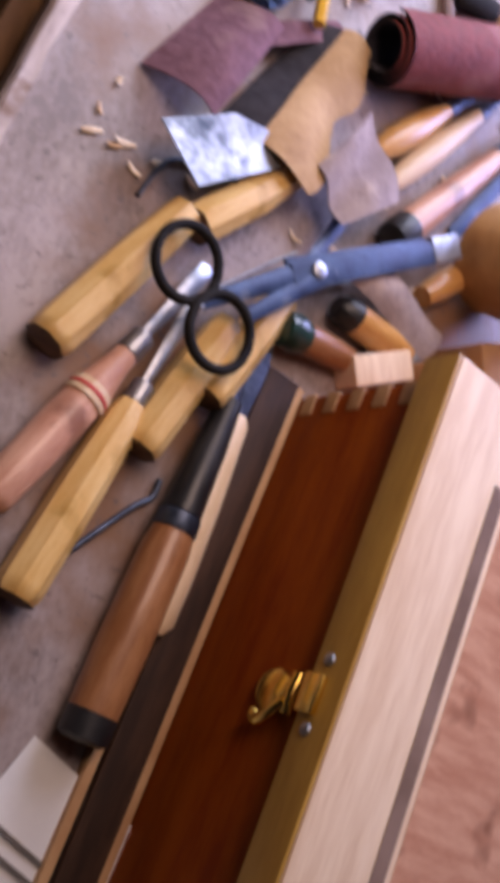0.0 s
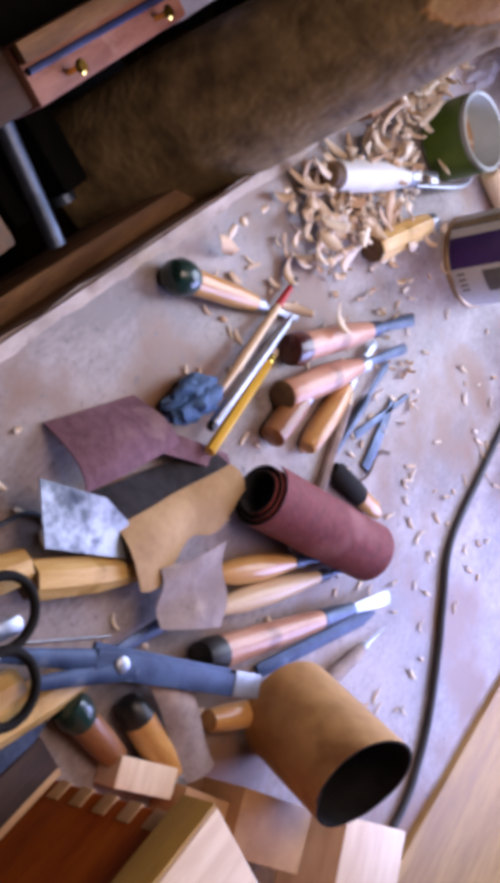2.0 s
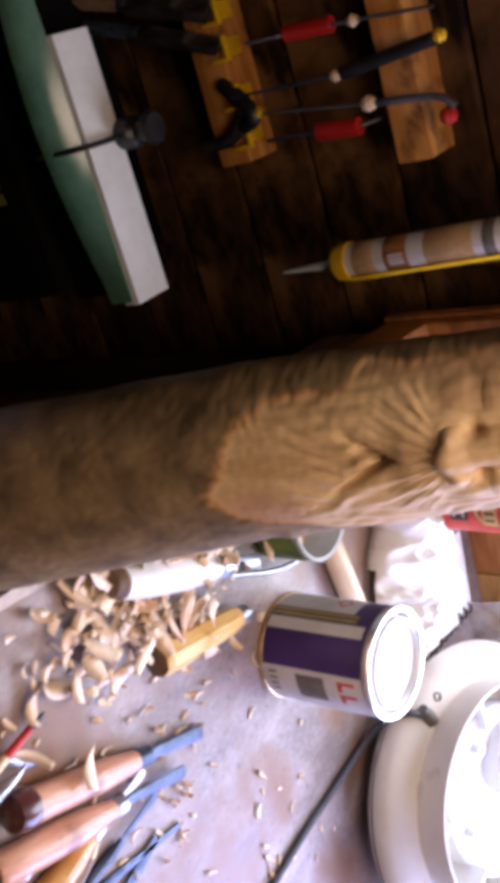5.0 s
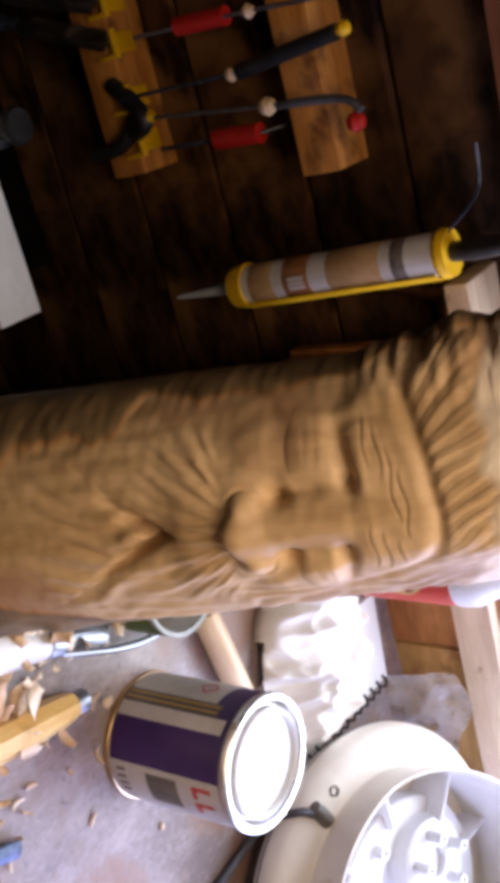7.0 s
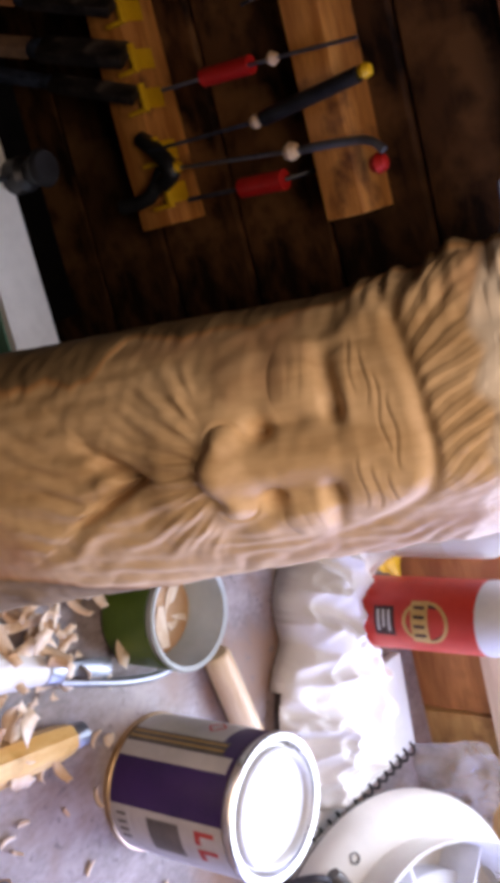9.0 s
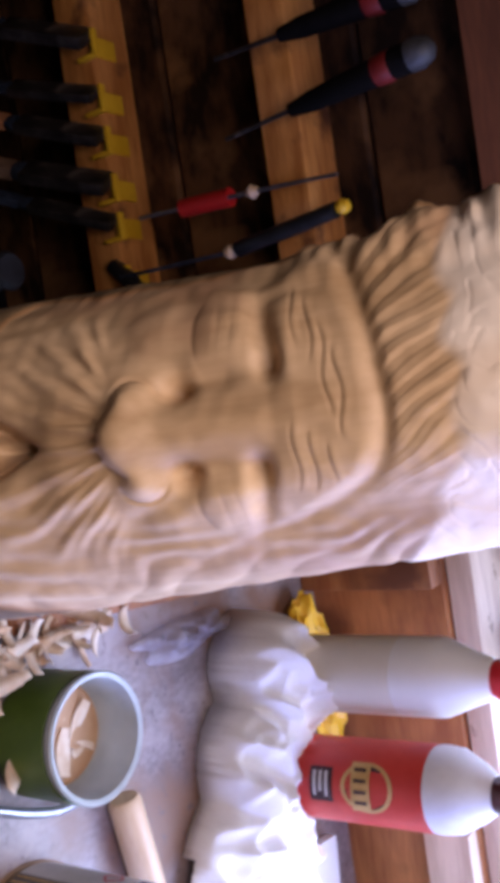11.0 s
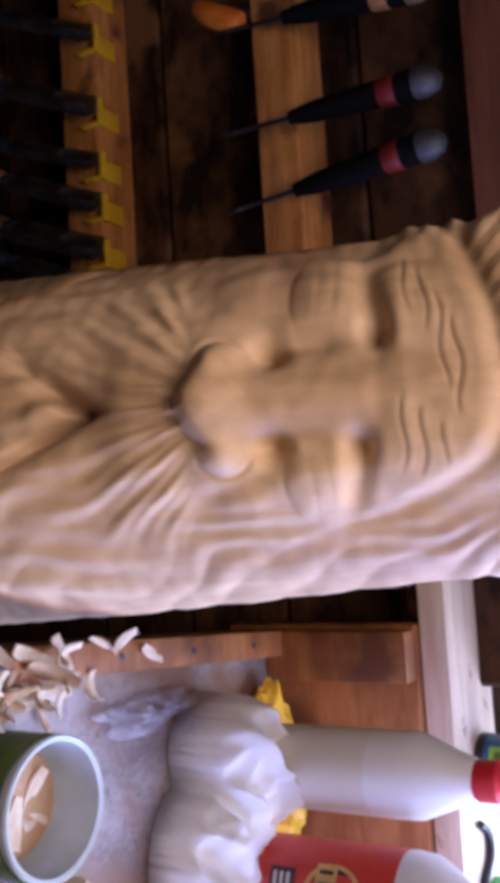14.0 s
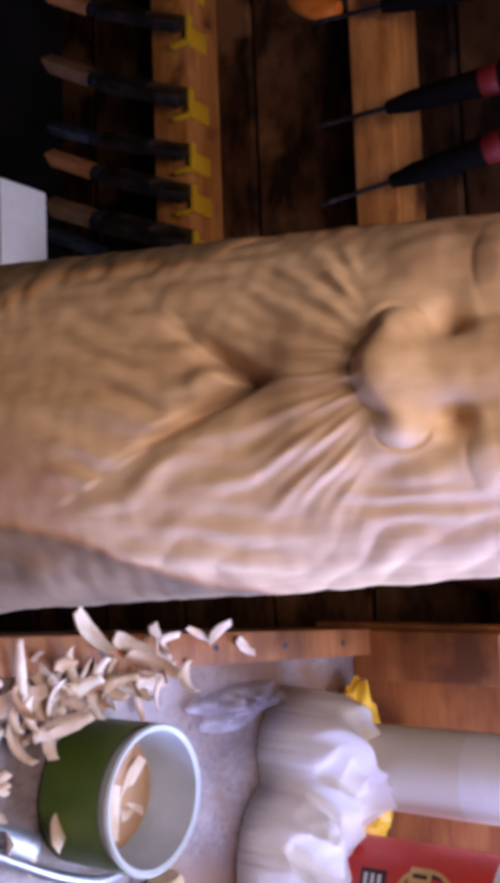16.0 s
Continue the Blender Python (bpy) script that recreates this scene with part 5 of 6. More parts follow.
# ---- rag, spiral pad, spoon, handles round the tin ----
def rag_height(x, y):
    """Two slumped heaps of cloth, bunched up by the bottles and thin over the notepad."""
    w = noise.noise(Vector((x * 22, y * 22, 3.0)))
    w2 = noise.noise(Vector((x * 48, y * 48, 9.0)))
    px, py = x + 0.006 * w, y + 0.006 * noise.noise(Vector((x * 22, y * 22, 8.0)))
    h = 0.0
    for cx, cy, ax, ay, turn, top in ((0.287, 0.884, 0.045, 0.036, 0.5, 0.066), (0.338, 0.862, 0.046, 0.044, -0.5, 0.048), (0.412, 0.848, 0.080, 0.064, -0.35, 0.036)):
        dx, dy = px - cx, py - cy
        a = (dx * math.cos(turn) + dy * math.sin(turn)) / ax
        b = (dy * math.cos(turn) - dx * math.sin(turn)) / ay
        d = 1 - a * a - b * b
        if d > 0:
            h = max(h, top * d ** 0.36)
    if h <= 0:
        return -1.0
    a, b = 0.72 * x - 0.69 * y + 0.010 * w, 0.69 * x + 0.72 * y + 0.010 * w2
    s1 = (1 - min(1.0, abs(noise.noise(Vector((a * 40, b * 17, 2.0)))) * 2.4)) ** 1.4
    s2 = (1 - min(1.0, abs(noise.noise(Vector((a * 34, b * 60, 6.0)))) * 2.4)) ** 1.4
    s3 = noise.noise(Vector((a * 120, b * 70, 4.0)))
    keep = min(1.0, h / 0.025)
    return h + keep * (0.015 * (s1 - 0.4) + 0.007 * (s2 - 0.4) + 0.0012 * s3 + 0.012 * w)


def rag_mesh():
    bm = bmesh.new()
    nx, ny = 170, 130
    grid = {}
    for i in range(nx + 1):
        for j in range(ny + 1):
            x, y = 0.232 + 0.265 * i / nx, 0.772 + 0.160 * j / ny
            h = rag_height(x, y)
            if h > 0:
                grid[i, j] = bm.verts.new((x, y, Z + 0.0012 + h))
    for i in range(nx):
        for j in range(ny):
            c = [grid.get(k) for k in ((i, j), (i + 1, j), (i + 1, j + 1), (i, j + 1))]
            if all(c):
                bm.faces.new(c)
    for e in [e for e in bm.edges if e.is_boundary]:
        for v in e.verts:
            v.co.z = Z + (0.0108 if 0.375 < v.co.x < 0.50 else 0.0012)
    for _ in range(3):
        bmesh.ops.smooth_vert(bm, verts=[v for v in bm.verts if not v.is_boundary], factor=0.4, use_axis_x=True, use_axis_y=True, use_axis_z=True)
    return bm


cotton = solid("cotton_rag", rag_mesh(), "cloth", "crumpled white cotton rag on the bench", "rag")
cloth_depth = cotton.modifiers.new("thickness", "SOLIDIFY")
cloth_depth.thickness = 0.0014
pad = thing("spiral_pad", "white spiral bound notepad under the rag", "notepad", pose(0.4495, 0.865, Z, 0, 0, -6))
part("paper_block", block(-0.030, 0.052, -0.10, 0.085, 0.0005, 0.010, 0.0006), "paper", pad)
for k in range(16):
    y = -0.095 + k * 0.0115
    part("coil", sweep([(0.047, y, 0.0095), (0.051, y, 0.0128), (0.0575, y, 0.0115), (0.0585, y, 0.004), (0.0535, y, 0.0008)], 0.0012, 6), "black", pad)
tool("octagonal_chisel", "chisel with tan octagonal handle beside the tin", "chisel", (0.278, 0.535, Z + 0.0115), (0.302, 0.625, Z + 0.011), [
    ("butt", "endgrain", [(-0.001, 0.009), (0, 0.0108)], 8, 1), ("handle", "handle_y", octo(0.085, 0.0115, 0.9), 8, 1), ("ferrule", "steel", ferrule(0.0855, 0.007, 0.01), 14, 1)])
tool("white_gouge", "gouge with pale turned handle and bright ferrule", "gouge", (0.212, 0.528, Z + 0.0125), (0.264, 0.630, Z + 0.011), [
    ("butt", "endgrain", [(-0.0115, 0.004), (-0.008, 0.009), (-0.001, 0.0108)], 20, 1), ("handle", "cap_white", [(0, 0.0112), (0.02, 0.0128), (0.06, 0.0125), (0.095, 0.0082)], 22, 1, "whitened handle"), ("ferrule", "steel", ferrule(0.0955, 0.0085, 0.012), 16, 1), ("blade", "steel", blade(0.108, 0.04, 0.006), 8, 0.4)])
tool("round_stick", "short pale dowel lying by the rag", "dowel", (0.316, 0.744, Z + 0.0105), (0.369, 0.753, Z + 0.0105), [("dowel", "handle_p", [(0, 0.008), (0.003, 0.0098), (0.085, 0.0098), (0.087, 0.008)], 18, 1)])
solid("steel_spoon", sweep([(0.268, 0.622, Z + 0.012), (0.290, 0.662, Z + 0.014), (0.304, 0.697, Z + 0.010), (0.307, 0.730, Z + 0.004)], 0.0021, 10, None, lambda t: 0.8 + 0.5 * math.sin(3 * t)), "steel", "bright curved steel scraper", "scraper")


def wrap_sheet(u, v):
    a = 2 * math.pi * u
    r = v * (0.026 + 0.014 * noise.noise(Vector((math.cos(a) * 1.4, math.sin(a) * 1.4, 4.0))))
    x, y = 0.243 + 0.42 * r * math.cos(a), 0.822 + 2.0 * r * math.sin(a)
    h = abs(noise.noise(Vector((x * 60, y * 60, 3)))) + 0.6 * abs(noise.noise(Vector((x * 130, y * 130, 5))))
    return Vector((x, y, Z + 0.0035 + (1 - v) ** 0.5 * (0.003 + 0.022 * h)))


wrapm = sheet(40, 16, wrap_sheet, 0.0005, (0, 0))
solid("plastic_wrap", wrapm, "cobweb", "crumpled clear plastic wrap full of dust", "plastic wrap")

solid("plastic_film", sheet(40, 22, lambda u, v: Vector((0.515 + 0.135 * u, 0.966 - 0.018 * (1 - v) + 0.012 * (abs(noise.noise(Vector((u * 6, v * 2, 1)))) + 0.5 * abs(noise.noise(Vector((u * 15, v * 5, 4))))), Z + 0.001 + (0.062 + 0.012 * math.sin(u * 7)) * v)), 0.0004, (0, 0)), "film", "crumpled clear plastic film against the pine panel", "plastic film")

# ---- round white housing and its cable ----
fan = thing("round_housing", "round cream-white plastic housing, open and tilted", "plastic housing",
            Matrix.Translation((0.618, 0.805, Z + 0.026)) @ Matrix.Rotation(radians(14), 4, Vector((0.672, -0.74, 0))))
part("shell", lathe([(0.0000, 0.098), (0.0100, 0.122), (0.0200, 0.132), (0.0300, 0.136), (0.0380, 0.1355), (0.0440, 0.131), (0.0490, 0.122), (0.0510, 0.110), (0.0510, 0.1045), (0.0420, 0.1035), (0.0380, 0.094), (0.0380, 0.001)], 80, "z"), "whiteplastic", fan)
part("seam", lathe([(0.0265, 0.1352), (0.0270, 0.1360), (0.0278, 0.1362), (0.0284, 0.1354)], 80, "z", caps=False), "label_grey", fan)


def collar(u, v):
    a = 2 * math.pi * u
    rise = 0.033 + 0.032 * max(0.0, math.cos(a - radians(85))) ** 1.5
    r = 0.1035 + 0.004 * v * v
    return Vector((r * math.cos(a), r * math.sin(a), 0.0505 + rise * v))


part("collar", sheet(90, 8, collar, 0.0024, (0, 1)), "whiteplastic", fan, "thin raised inner collar")
deck = part("deck", lathe([(0.0382, 0.078), (0.0560, 0.077), (0.0580, 0.074), (0.0580, 0.044), (0.0545, 0.042), (0.0545, 0.001)], 56, "z"), "cap_white", fan, "white moulded inner deck", Matrix.Translation((0.0, 0.008, 0)))
hub = part("hub", lathe([(0.0546, 0.036), (0.0700, 0.034), (0.0720, 0.031), (0.0720, 0.012), (0.0670, 0.011), (0.0670, 0.001)], 40, "z"), "cap_white", fan, "", Matrix.Translation((-0.020, 0.030, 0)))
for k in range(5):
    a = k * 1.26 + 0.4
    part("post", lathe([(0.060, 0.0052), (0.086, 0.0044), (0.086, 0.0020), (0.078, 0.0018)], 14, "z"), "cap_white", hub, m=Matrix.Translation((0.022 * math.cos(a), 0.022 * math.sin(a), 0.0)))
for k in range(9):
    a = k * 0.698 + 0.2
    part("rib", block(0.066, 0.102, -0.0012, 0.0012, 0.0382, 0.066 + 0.008 * (k % 2), 0.0004), "cap_white", fan, m=Matrix.Rotation(a, 4, "Z"))
for k in range(5):
    a = k * 1.257 + 0.9
    part("boss", lathe([(0.0582, 0.0050), (0.067, 0.0046), (0.067, 0.0022), (0.062, 0.0020)], 14, "z"), "cap_white", deck, m=Matrix.Translation((0.060 * math.cos(a), 0.060 * math.sin(a), 0.0)))
part("screw_hole", lathe([(0.0, 0.0042), (0.0012, 0.0042), (0.0012, 0.0030), (0.0, 0.0028)], 16, "z"), "label_grey", fan, m=Matrix.Rotation(radians(-172), 4, "Z") @ Matrix.Translation((0.1195, 0, 0.0492)) @ Matrix.Rotation(radians(15), 4, "Y"))
part("cable_gland", lathe([(-0.006, 0.0060), (0.006, 0.0062), (0.012, 0.0048)], 16, "x"), "label_grey", fan, m=Matrix.Rotation(radians(-162), 4, "Z") @ Matrix.Translation((0.117, 0, 0.0515)))
solid("power_cable", sweep([(0.494, 0.757, Z + 0.047), (0.484, 0.746, Z + 0.042), (0.490, 0.735, Z + 0.020), (0.505, 0.715, Z + 0.0060), (0.510, 0.664, Z + 0.0034), (0.512, 0.618, Z + 0.0034), (0.518, 0.565, Z + 0.0034), (0.530, 0.483, Z + 0.0034), (0.560, 0.440, Z + 0.0034), (0.591, 0.400, Z + 0.0034), (0.626, 0.338, Z + 0.0034), (0.637, 0.262, Z + 0.0034), (0.60, 0.10, Z + 0.0034), (0.62, -0.2, Z + 0.0034)], 0.0031, 12), "cable", "dark grey power cable across the bench", "cable")
solid("flat_iron_bar", sweep([(0.672, 0.565, Z + 0.013), (0.665, 0.640, Z + 0.013), (0.690, 0.72, Z + 0.013)], 0.0065, 10), "blackmat", "dark rounded iron bar on the ledge", "iron bar")

# ---- bottles at the bench end ----
wb = thing("glue_bottle", "milky white glue bottle with red flip spout", "bottle", pose(0.291, 0.905, Z) @ Matrix.Diagonal((0.88, 0.88, 1.04, 1)))
part("body", lathe([(0, 0.024), (0.003, 0.0275), (0.010, 0.0285), (0.108, 0.0285)], 48, "z"), "bottle", wb)
part("upper_body", lathe([(0.1081, 0.0285), (0.130, 0.0285), (0.136, 0.0278), (0.155, 0.0185), (0.1655, 0.0140), (0.166, 0.0125)], 48, "z"), "bottle_top", wb, "clearer empty top of the bottle")
part("cap", lathe([(0.1662, 0.0125), (0.168, 0.0135), (0.179, 0.0135), (0.181, 0.011)], 28, "z"), "redcap", wb, "bright red screw cap")
part("spout", lathe([(0.1812, 0.0080), (0.200, 0.0070), (0.207, 0.0064)], 20, "z"), "redcap", wb)
part("nozzle_tip", lathe([(0.2072, 0.0062), (0.210, 0.0052)], 16, "z"), "cap_white", wb)
part("strap", sweep([(-0.004, 0.010, 0.180), (-0.016, 0.016, 0.184), (-0.022, 0.014, 0.194), (-0.014, 0.006, 0.203), (-0.005, 0.002, 0.203)], 0.0016, 8), "redcap", wb, "red cap strap")
rb = thing("wood_glue_bottle", "red-orange glue bottle with black and gold label", "bottle", pose(0.355, 0.887, Z, 0, 0, -14) @ Matrix.Diagonal((0.88, 0.88, 1.02, 1)))
part("body", lathe([(0, 0.024), (0.003, 0.029), (0.010, 0.030), (0.128, 0.030), (0.132, 0.029)], 48, "z"), "glue_red", rb)
part("top", lathe([(0.1322, 0.0296), (0.136, 0.0300), (0.147, 0.0285), (0.160, 0.020), (0.168, 0.013)], 44, "z"), "cap_white", rb, "white shoulder and cap")
part("cap", lathe([(0.1682, 0.012), (0.170, 0.0125), (0.184, 0.0115), (0.186, 0.009)], 24, "z"), "redknob", rb, "dark red screw cap")
RB = 0.030
part("badge", wrap((lambda b: b)(lathe([(0, 0.0175), (0.0004, 0.0175)], 40, "z")), RB, 0.0001), "label_black", rb, "round dark badge", Matrix.Translation((0, 0, 0.096)))
part("badge_ring", wrap(lathe([(0.0002, 0.0175), (0.0007, 0.0175), (0.0007, 0.0150), (0.0002, 0.0150)], 40, "z", caps=False), RB, 0.0002), "label_gold", rb, "gold badge ring", Matrix.Translation((0, 0, 0.096)))
part("name_band", wrap(flat_bar(-0.017, 0.016, -0.0065, 0.0065, 12), RB, 0.0012), "label_gold", rb, "gold name band", Matrix.Translation((0, 0, 0.092)))
for k in range(4):
    part("name_bar", wrap(flat_bar(-0.013 + k * 0.0072, -0.0105 + k * 0.0072, -0.0042, 0.0042, 3), RB, 0.0016), "label_black", rb, m=Matrix.Translation((0, 0, 0.092)))
part("text_box", wrap(flat_bar(-0.012, 0.012, 0.056, 0.072, 10), RB, 0.0004), "label_black", rb, "dark red text box")
for k in range(3):
    part("text_line", wrap(flat_bar(-0.009, 0.008 - 0.003 * (k % 2), 0.0585 + k * 0.0042, 0.0605 + k * 0.0042, 6), RB, 0.0008), "label_white", rb)
yl = bmesh.new()
bmesh.ops.create_icosphere(yl, subdivisions=4, radius=1)
for v in yl.verts:
    d = 1 + 0.3 * noise.noise(v.co * 2.0) + 0.12 * noise.noise(v.co * 5)
    v.co = Vector((v.co.x * 0.055 * d, v.co.y * 0.018 * d, (max(v.co.z, -0.8) + 0.8) * 0.014 * d))
solid("yellow_glove", yl, "yellow", "crumpled yellow rubber glove behind the bottles", "glove", pose(0.305, 0.952, Z + 0.002, 0, 0, 8))
bc = thing("blue_tin", "small blue tin with lime label on the sill", "tin", pose(0.318, 1.045, 1.028))
part("body", lathe([(0, 0.020), (0.002, 0.0215), (0.075, 0.0215), (0.078, 0.020)], 36, "z"), "blue_can", bc)
part("top_cap", lathe([(0.0782, 0.018), (0.092, 0.017), (0.094, 0.014)], 28, "z"), "black", bc)
part("bottom_ring", lathe([(0.0, 0.0219), (0.006, 0.0219)], 36, "z", caps=False), "black", bc)
part("label_patch", wrap(flat_bar(-0.018, 0.004, 0.010, 0.028, 8), 0.0215, 0.0002), "lime", bc, "lime green label patch")
part("label_mark", wrap(flat_bar(-0.014, -0.004, 0.014, 0.023, 5), 0.0215, 0.0006), "tub_green", bc)
gb = thing("green_card_box", "green card box on the window sill", "box", pose(0.425, 1.035, 1.028, 0, 0, 6))
part("carton", block(-0.028, 0.028, -0.018, 0.018, 0, 0.035, 0.001), "greenbox", gb)
part("lid_flap", block(-0.028, 0.028, -0.018, 0.018, 0.0352, 0.0362, 0.0003), "cap_white", gb)
part("seal", block(-0.006, 0.006, -0.0184, -0.0181, 0.004, 0.018, 0), "lime", gb)
solid("looped_lead", sweep([(0.352, 1.02, 1.031), (0.362, 1.035, 1.031), (0.378, 1.036, 1.031), (0.392, 1.02, 1.031), (0.40, 1.04, 1.031)], 0.0028, 8), "black", "looped black lead lying on the sill", "lead")


# ---- tool wall ----
def hang(name, label, category, pieces, group=""):
    """pieces: (part, material, bmesh)"""
    t = thing(name, label, category, None, group)
    for p in pieces:
        part(p[0], p[2], p[1], t, p[3] if len(p) > 3 else "")
    return t


for name, z0, z1, x1, mt, lb in (("tool_rail", 0.708, 0.744, 0.047, "rail", "lower pine tool rail with yellow-edged slots"), ("tool_rail", 0.903, 0.937, 0.074, "rail", "upper pine tool rail on the dark wall"), ("wall_plank", 1.062, 1.125, 0.20, "redplank", "red-brown plank fixed across the wall")):
    bm = block(-0.95, x1, 1.0 if name == "tool_rail" else 1.02, 1.0495, z0, z1, 0.002)
    solid(name, bm, mt, lb, "rail" if name == "tool_rail" else "plank")
CLIPS = (-0.46, -0.42, -0.375, -0.33, -0.285, -0.22, -0.173, -0.137, -0.097, -0.064, -0.019, 0.018)
for k, x in enumerate(CLIPS):
    bm = block(x - 0.009, x + 0.0145, 0.9925, 0.9985, 0.7515, 0.7550, 0.0006)
    block(x + 0.0110, x + 0.0145, 0.9925, 0.9985, 0.734, 0.7514, 0.0006, bm=bm)
    block(x - 0.006, x + 0.0109, 0.9990, 1.028, 0.7445, 0.7475, 0.0006, bm=bm)
    solid("slot_clip", bm, "yellow", "yellow plastic clip on the pine rail", "clip", group="yellow clips")
    if k in (10, 11):
        continue
    random.seed(40 + k)
    sway = random.uniform(-0.012, 0.004)
    t = thing("hanging_file", "dark worn file hanging from a clip", "file", along((x, 0.990, 0.7505), (x - 0.042 + sway, 0.955, 0.628)), "hanging files")
    r = 0.0085 + 0.0015 * (k % 3)
    w = r * 1.05
    bar = block(0, 0.082, -w, w, -w * 0.45, w * 0.45, 0.0012)
    part("shaft", bar, "file_steel", t, "dark worn flat steel shaft")
    part("collar", lathe([(0.0822, r * 0.85), (0.084, r * 0.95), (0.092, r * 0.8)], 12, "x", 0.7), "bluesteel", t)
    tg = block(0.0922, 0.135, -r * 0.75, r * 0.75, -r * 0.5, r * 0.5, 0.002)
    for v in tg.verts:
        v.co.z += 0.25 * (v.co.x - 0.0922)
        v.co.y += 0.30 * (v.co.x - 0.0922)
    part("tang", tg, ("bluesteel", "handle_b", "endgrain")[k % 3], t)
hang("bent_clamp", "black bent spring clamp hooked on the rail", "clamp", [("jaw", "black", sweep([(-0.03, 1.0, 0.735), (-0.012, 0.99, 0.760), (0.004, 0.985, 0.772), (0.012, 0.99, 0.755)], 0.0075, 10)), ("arm", "black", sweep([(0.0, 0.994, 0.755), (0.02, 0.99, 0.735), (0.022, 0.985, 0.705)], 0.0065, 10)), ("grip", "yellow", sweep([(0.004, 0.985, 0.774), (0.000, 0.987, 0.781)], 0.005, 8))])
YS = 0.985
hang("long_screwdriver", "thin long screwdriver with red handle hung from the rail", "screwdriver", [("shaft", "steel", sweep([(-0.060, YS, 0.784), (-0.054, YS, 0.897), (-0.048, YS - 0.002, 0.972)], 0.0016, 8)), ("handle", "redbright", sweep([(-0.0585, YS + 0.004, 0.826), (-0.056, YS + 0.004, 0.874)], 0.0075, 12), "red plastic handle"), ("collar", "handle_p", lathe([(-0.005, 0.003), (0, 0.0058), (0.005, 0.003)], 14, "z"))])
for ob, xyz in ((o, (-0.054, YS, 0.897)) for o in [c for c in bpy.data.objects["long_screwdriver"].children if c.name.startswith("collar")]):
    ob.matrix_basis = Matrix.Translation(xyz)


def ball(x, y, z, r=0.0058):
    bm = lathe([(-r, r * 0.2), (-r * 0.7, r * 0.72), (0, r), (r * 0.7, r * 0.72), (r, r * 0.2)], 14, "z")
    bmesh.ops.translate(bm, verts=bm.verts[:], vec=(x, y, z))
    return bm


hang("black_screwdriver", "slim black screwdriver with yellow end", "screwdriver", [("shaft", "bluesteel", sweep([(-0.017, YS, 0.752), (-0.014, YS, 0.869)], 0.0016, 8)), ("collar", "handle_p", ball(-0.014, YS, 0.869)), ("handle", "black", sweep([(-0.0145, YS, 0.876), (-0.02, YS, 0.93), (-0.024, YS, 0.966)], 0.0062, 12)), ("end_cap", "yellow", ball(-0.025, YS, 0.972, 0.006))])
hang("hooked_scraper", "bent steel scraper with pale collar and red end", "scraper", [("shaft", "steel", sweep([(0.001, YS, 0.764), (0.015, YS, 0.895)], 0.0016, 8)), ("collar", "handle_p", ball(0.015, YS, 0.895, 0.0075)), ("hook", "steel", sweep([(0.016, YS, 0.903), (0.018, YS, 0.935), (0.022, YS, 0.962), (0.032, YS, 0.974)], 0.0034, 10)), ("end_cap", "redbright", ball(0.040, YS + 0.01, 0.962, 0.008))])
hang("red_screwdriver", "short red handled screwdriver on the wall", "screwdriver", [("handle", "redbright", sweep([(0.032, 1.0, 0.829), (0.034, 1.0, 0.873)], 0.0085, 14)), ("shaft", "bluesteel", sweep([(0.030, 1.0, 0.77), (0.032, 1.0, 0.829)], 0.002, 8)), ("loop", "black", sweep([(0.034, 1.0, 0.873), (0.033, 1.02, 0.892), (0.033, 1.045, 0.902)], 0.002, 8))])
for x0, x1, lb in ((-0.103, -0.112, "black and red"), (-0.158, -0.155, "black and red"), (-0.235, -0.222, "dark brown"), (-0.29, -0.27, "dark brown")):
    p0, p1 = Vector((x0, 0.985, 0.940)), Vector((x1, 0.985, 1.058))
    t = thing("rack_screwdriver", lb + " handled screwdriver standing in the rail", "screwdriver", along(p0, p1), "rack screwdrivers")
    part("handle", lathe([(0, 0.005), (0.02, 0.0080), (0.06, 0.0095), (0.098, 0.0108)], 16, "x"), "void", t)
    part("band", lathe([(0.072, 0.0101), (0.073, 0.0105), (0.084, 0.0109), (0.085, 0.0105)], 16, "x"), "dullred" if "red" in lb else "handle_b", t)
    part("butt", lathe([(0.0982, 0.0107), (0.106, 0.0112), (0.114, 0.008), (0.117, 0.003)], 18, "x"), "grey_cap" if "red" in lb else "endgrain", t)
    part("shaft", lathe([(-0.06, 0.0016), (-0.0005, 0.0020)], 8, "x"), "file_steel", t)
# sealant gun
gun = thing("sealant_gun", "yellow sealant gun holding a printed cartridge", "sealant gun", along((0.1465, 0.958, 0.848), (0.1375, 0.958, 1.036)) @ Matrix.Diagonal((0.92, 0.72, 0.72, 1)))
cart = part("cartridge", lathe([(0.006, 0.0225), (0.196, 0.0225)], 32, "x"), "label_white", gun, "white and brown printed cartridge")
for a, b, mt in ((0.020, 0.045, "kraft"), (0.056, 0.082, "handle_b"), (0.10, 0.15, "kraft"), (0.160, 0.172, "label_grey")):
    part("print_band", lathe([(a, 0.0226), (a + 0.0005, 0.0229), (b - 0.0005, 0.0229), (b, 0.0226)], 32, "x", caps=False), mt, cart)
for k in range(3):
    part("print_mark", wrap(flat_bar(-0.006 + 0.005 * k, -0.002 + 0.005 * k, 0.062, 0.078, 2), 0.0229, 0.0003), "label_white", cart, m=Matrix.Rotation(radians(90), 4, "Y") @ Matrix.Rotation(radians(180), 4, "Z"))
part("front_cup", lathe([(-0.006, 0.010), (-0.004, 0.023), (0.008, 0.0255), (0.012, 0.0255)], 32, "x"), "yellow", gun, "yellow front cup")
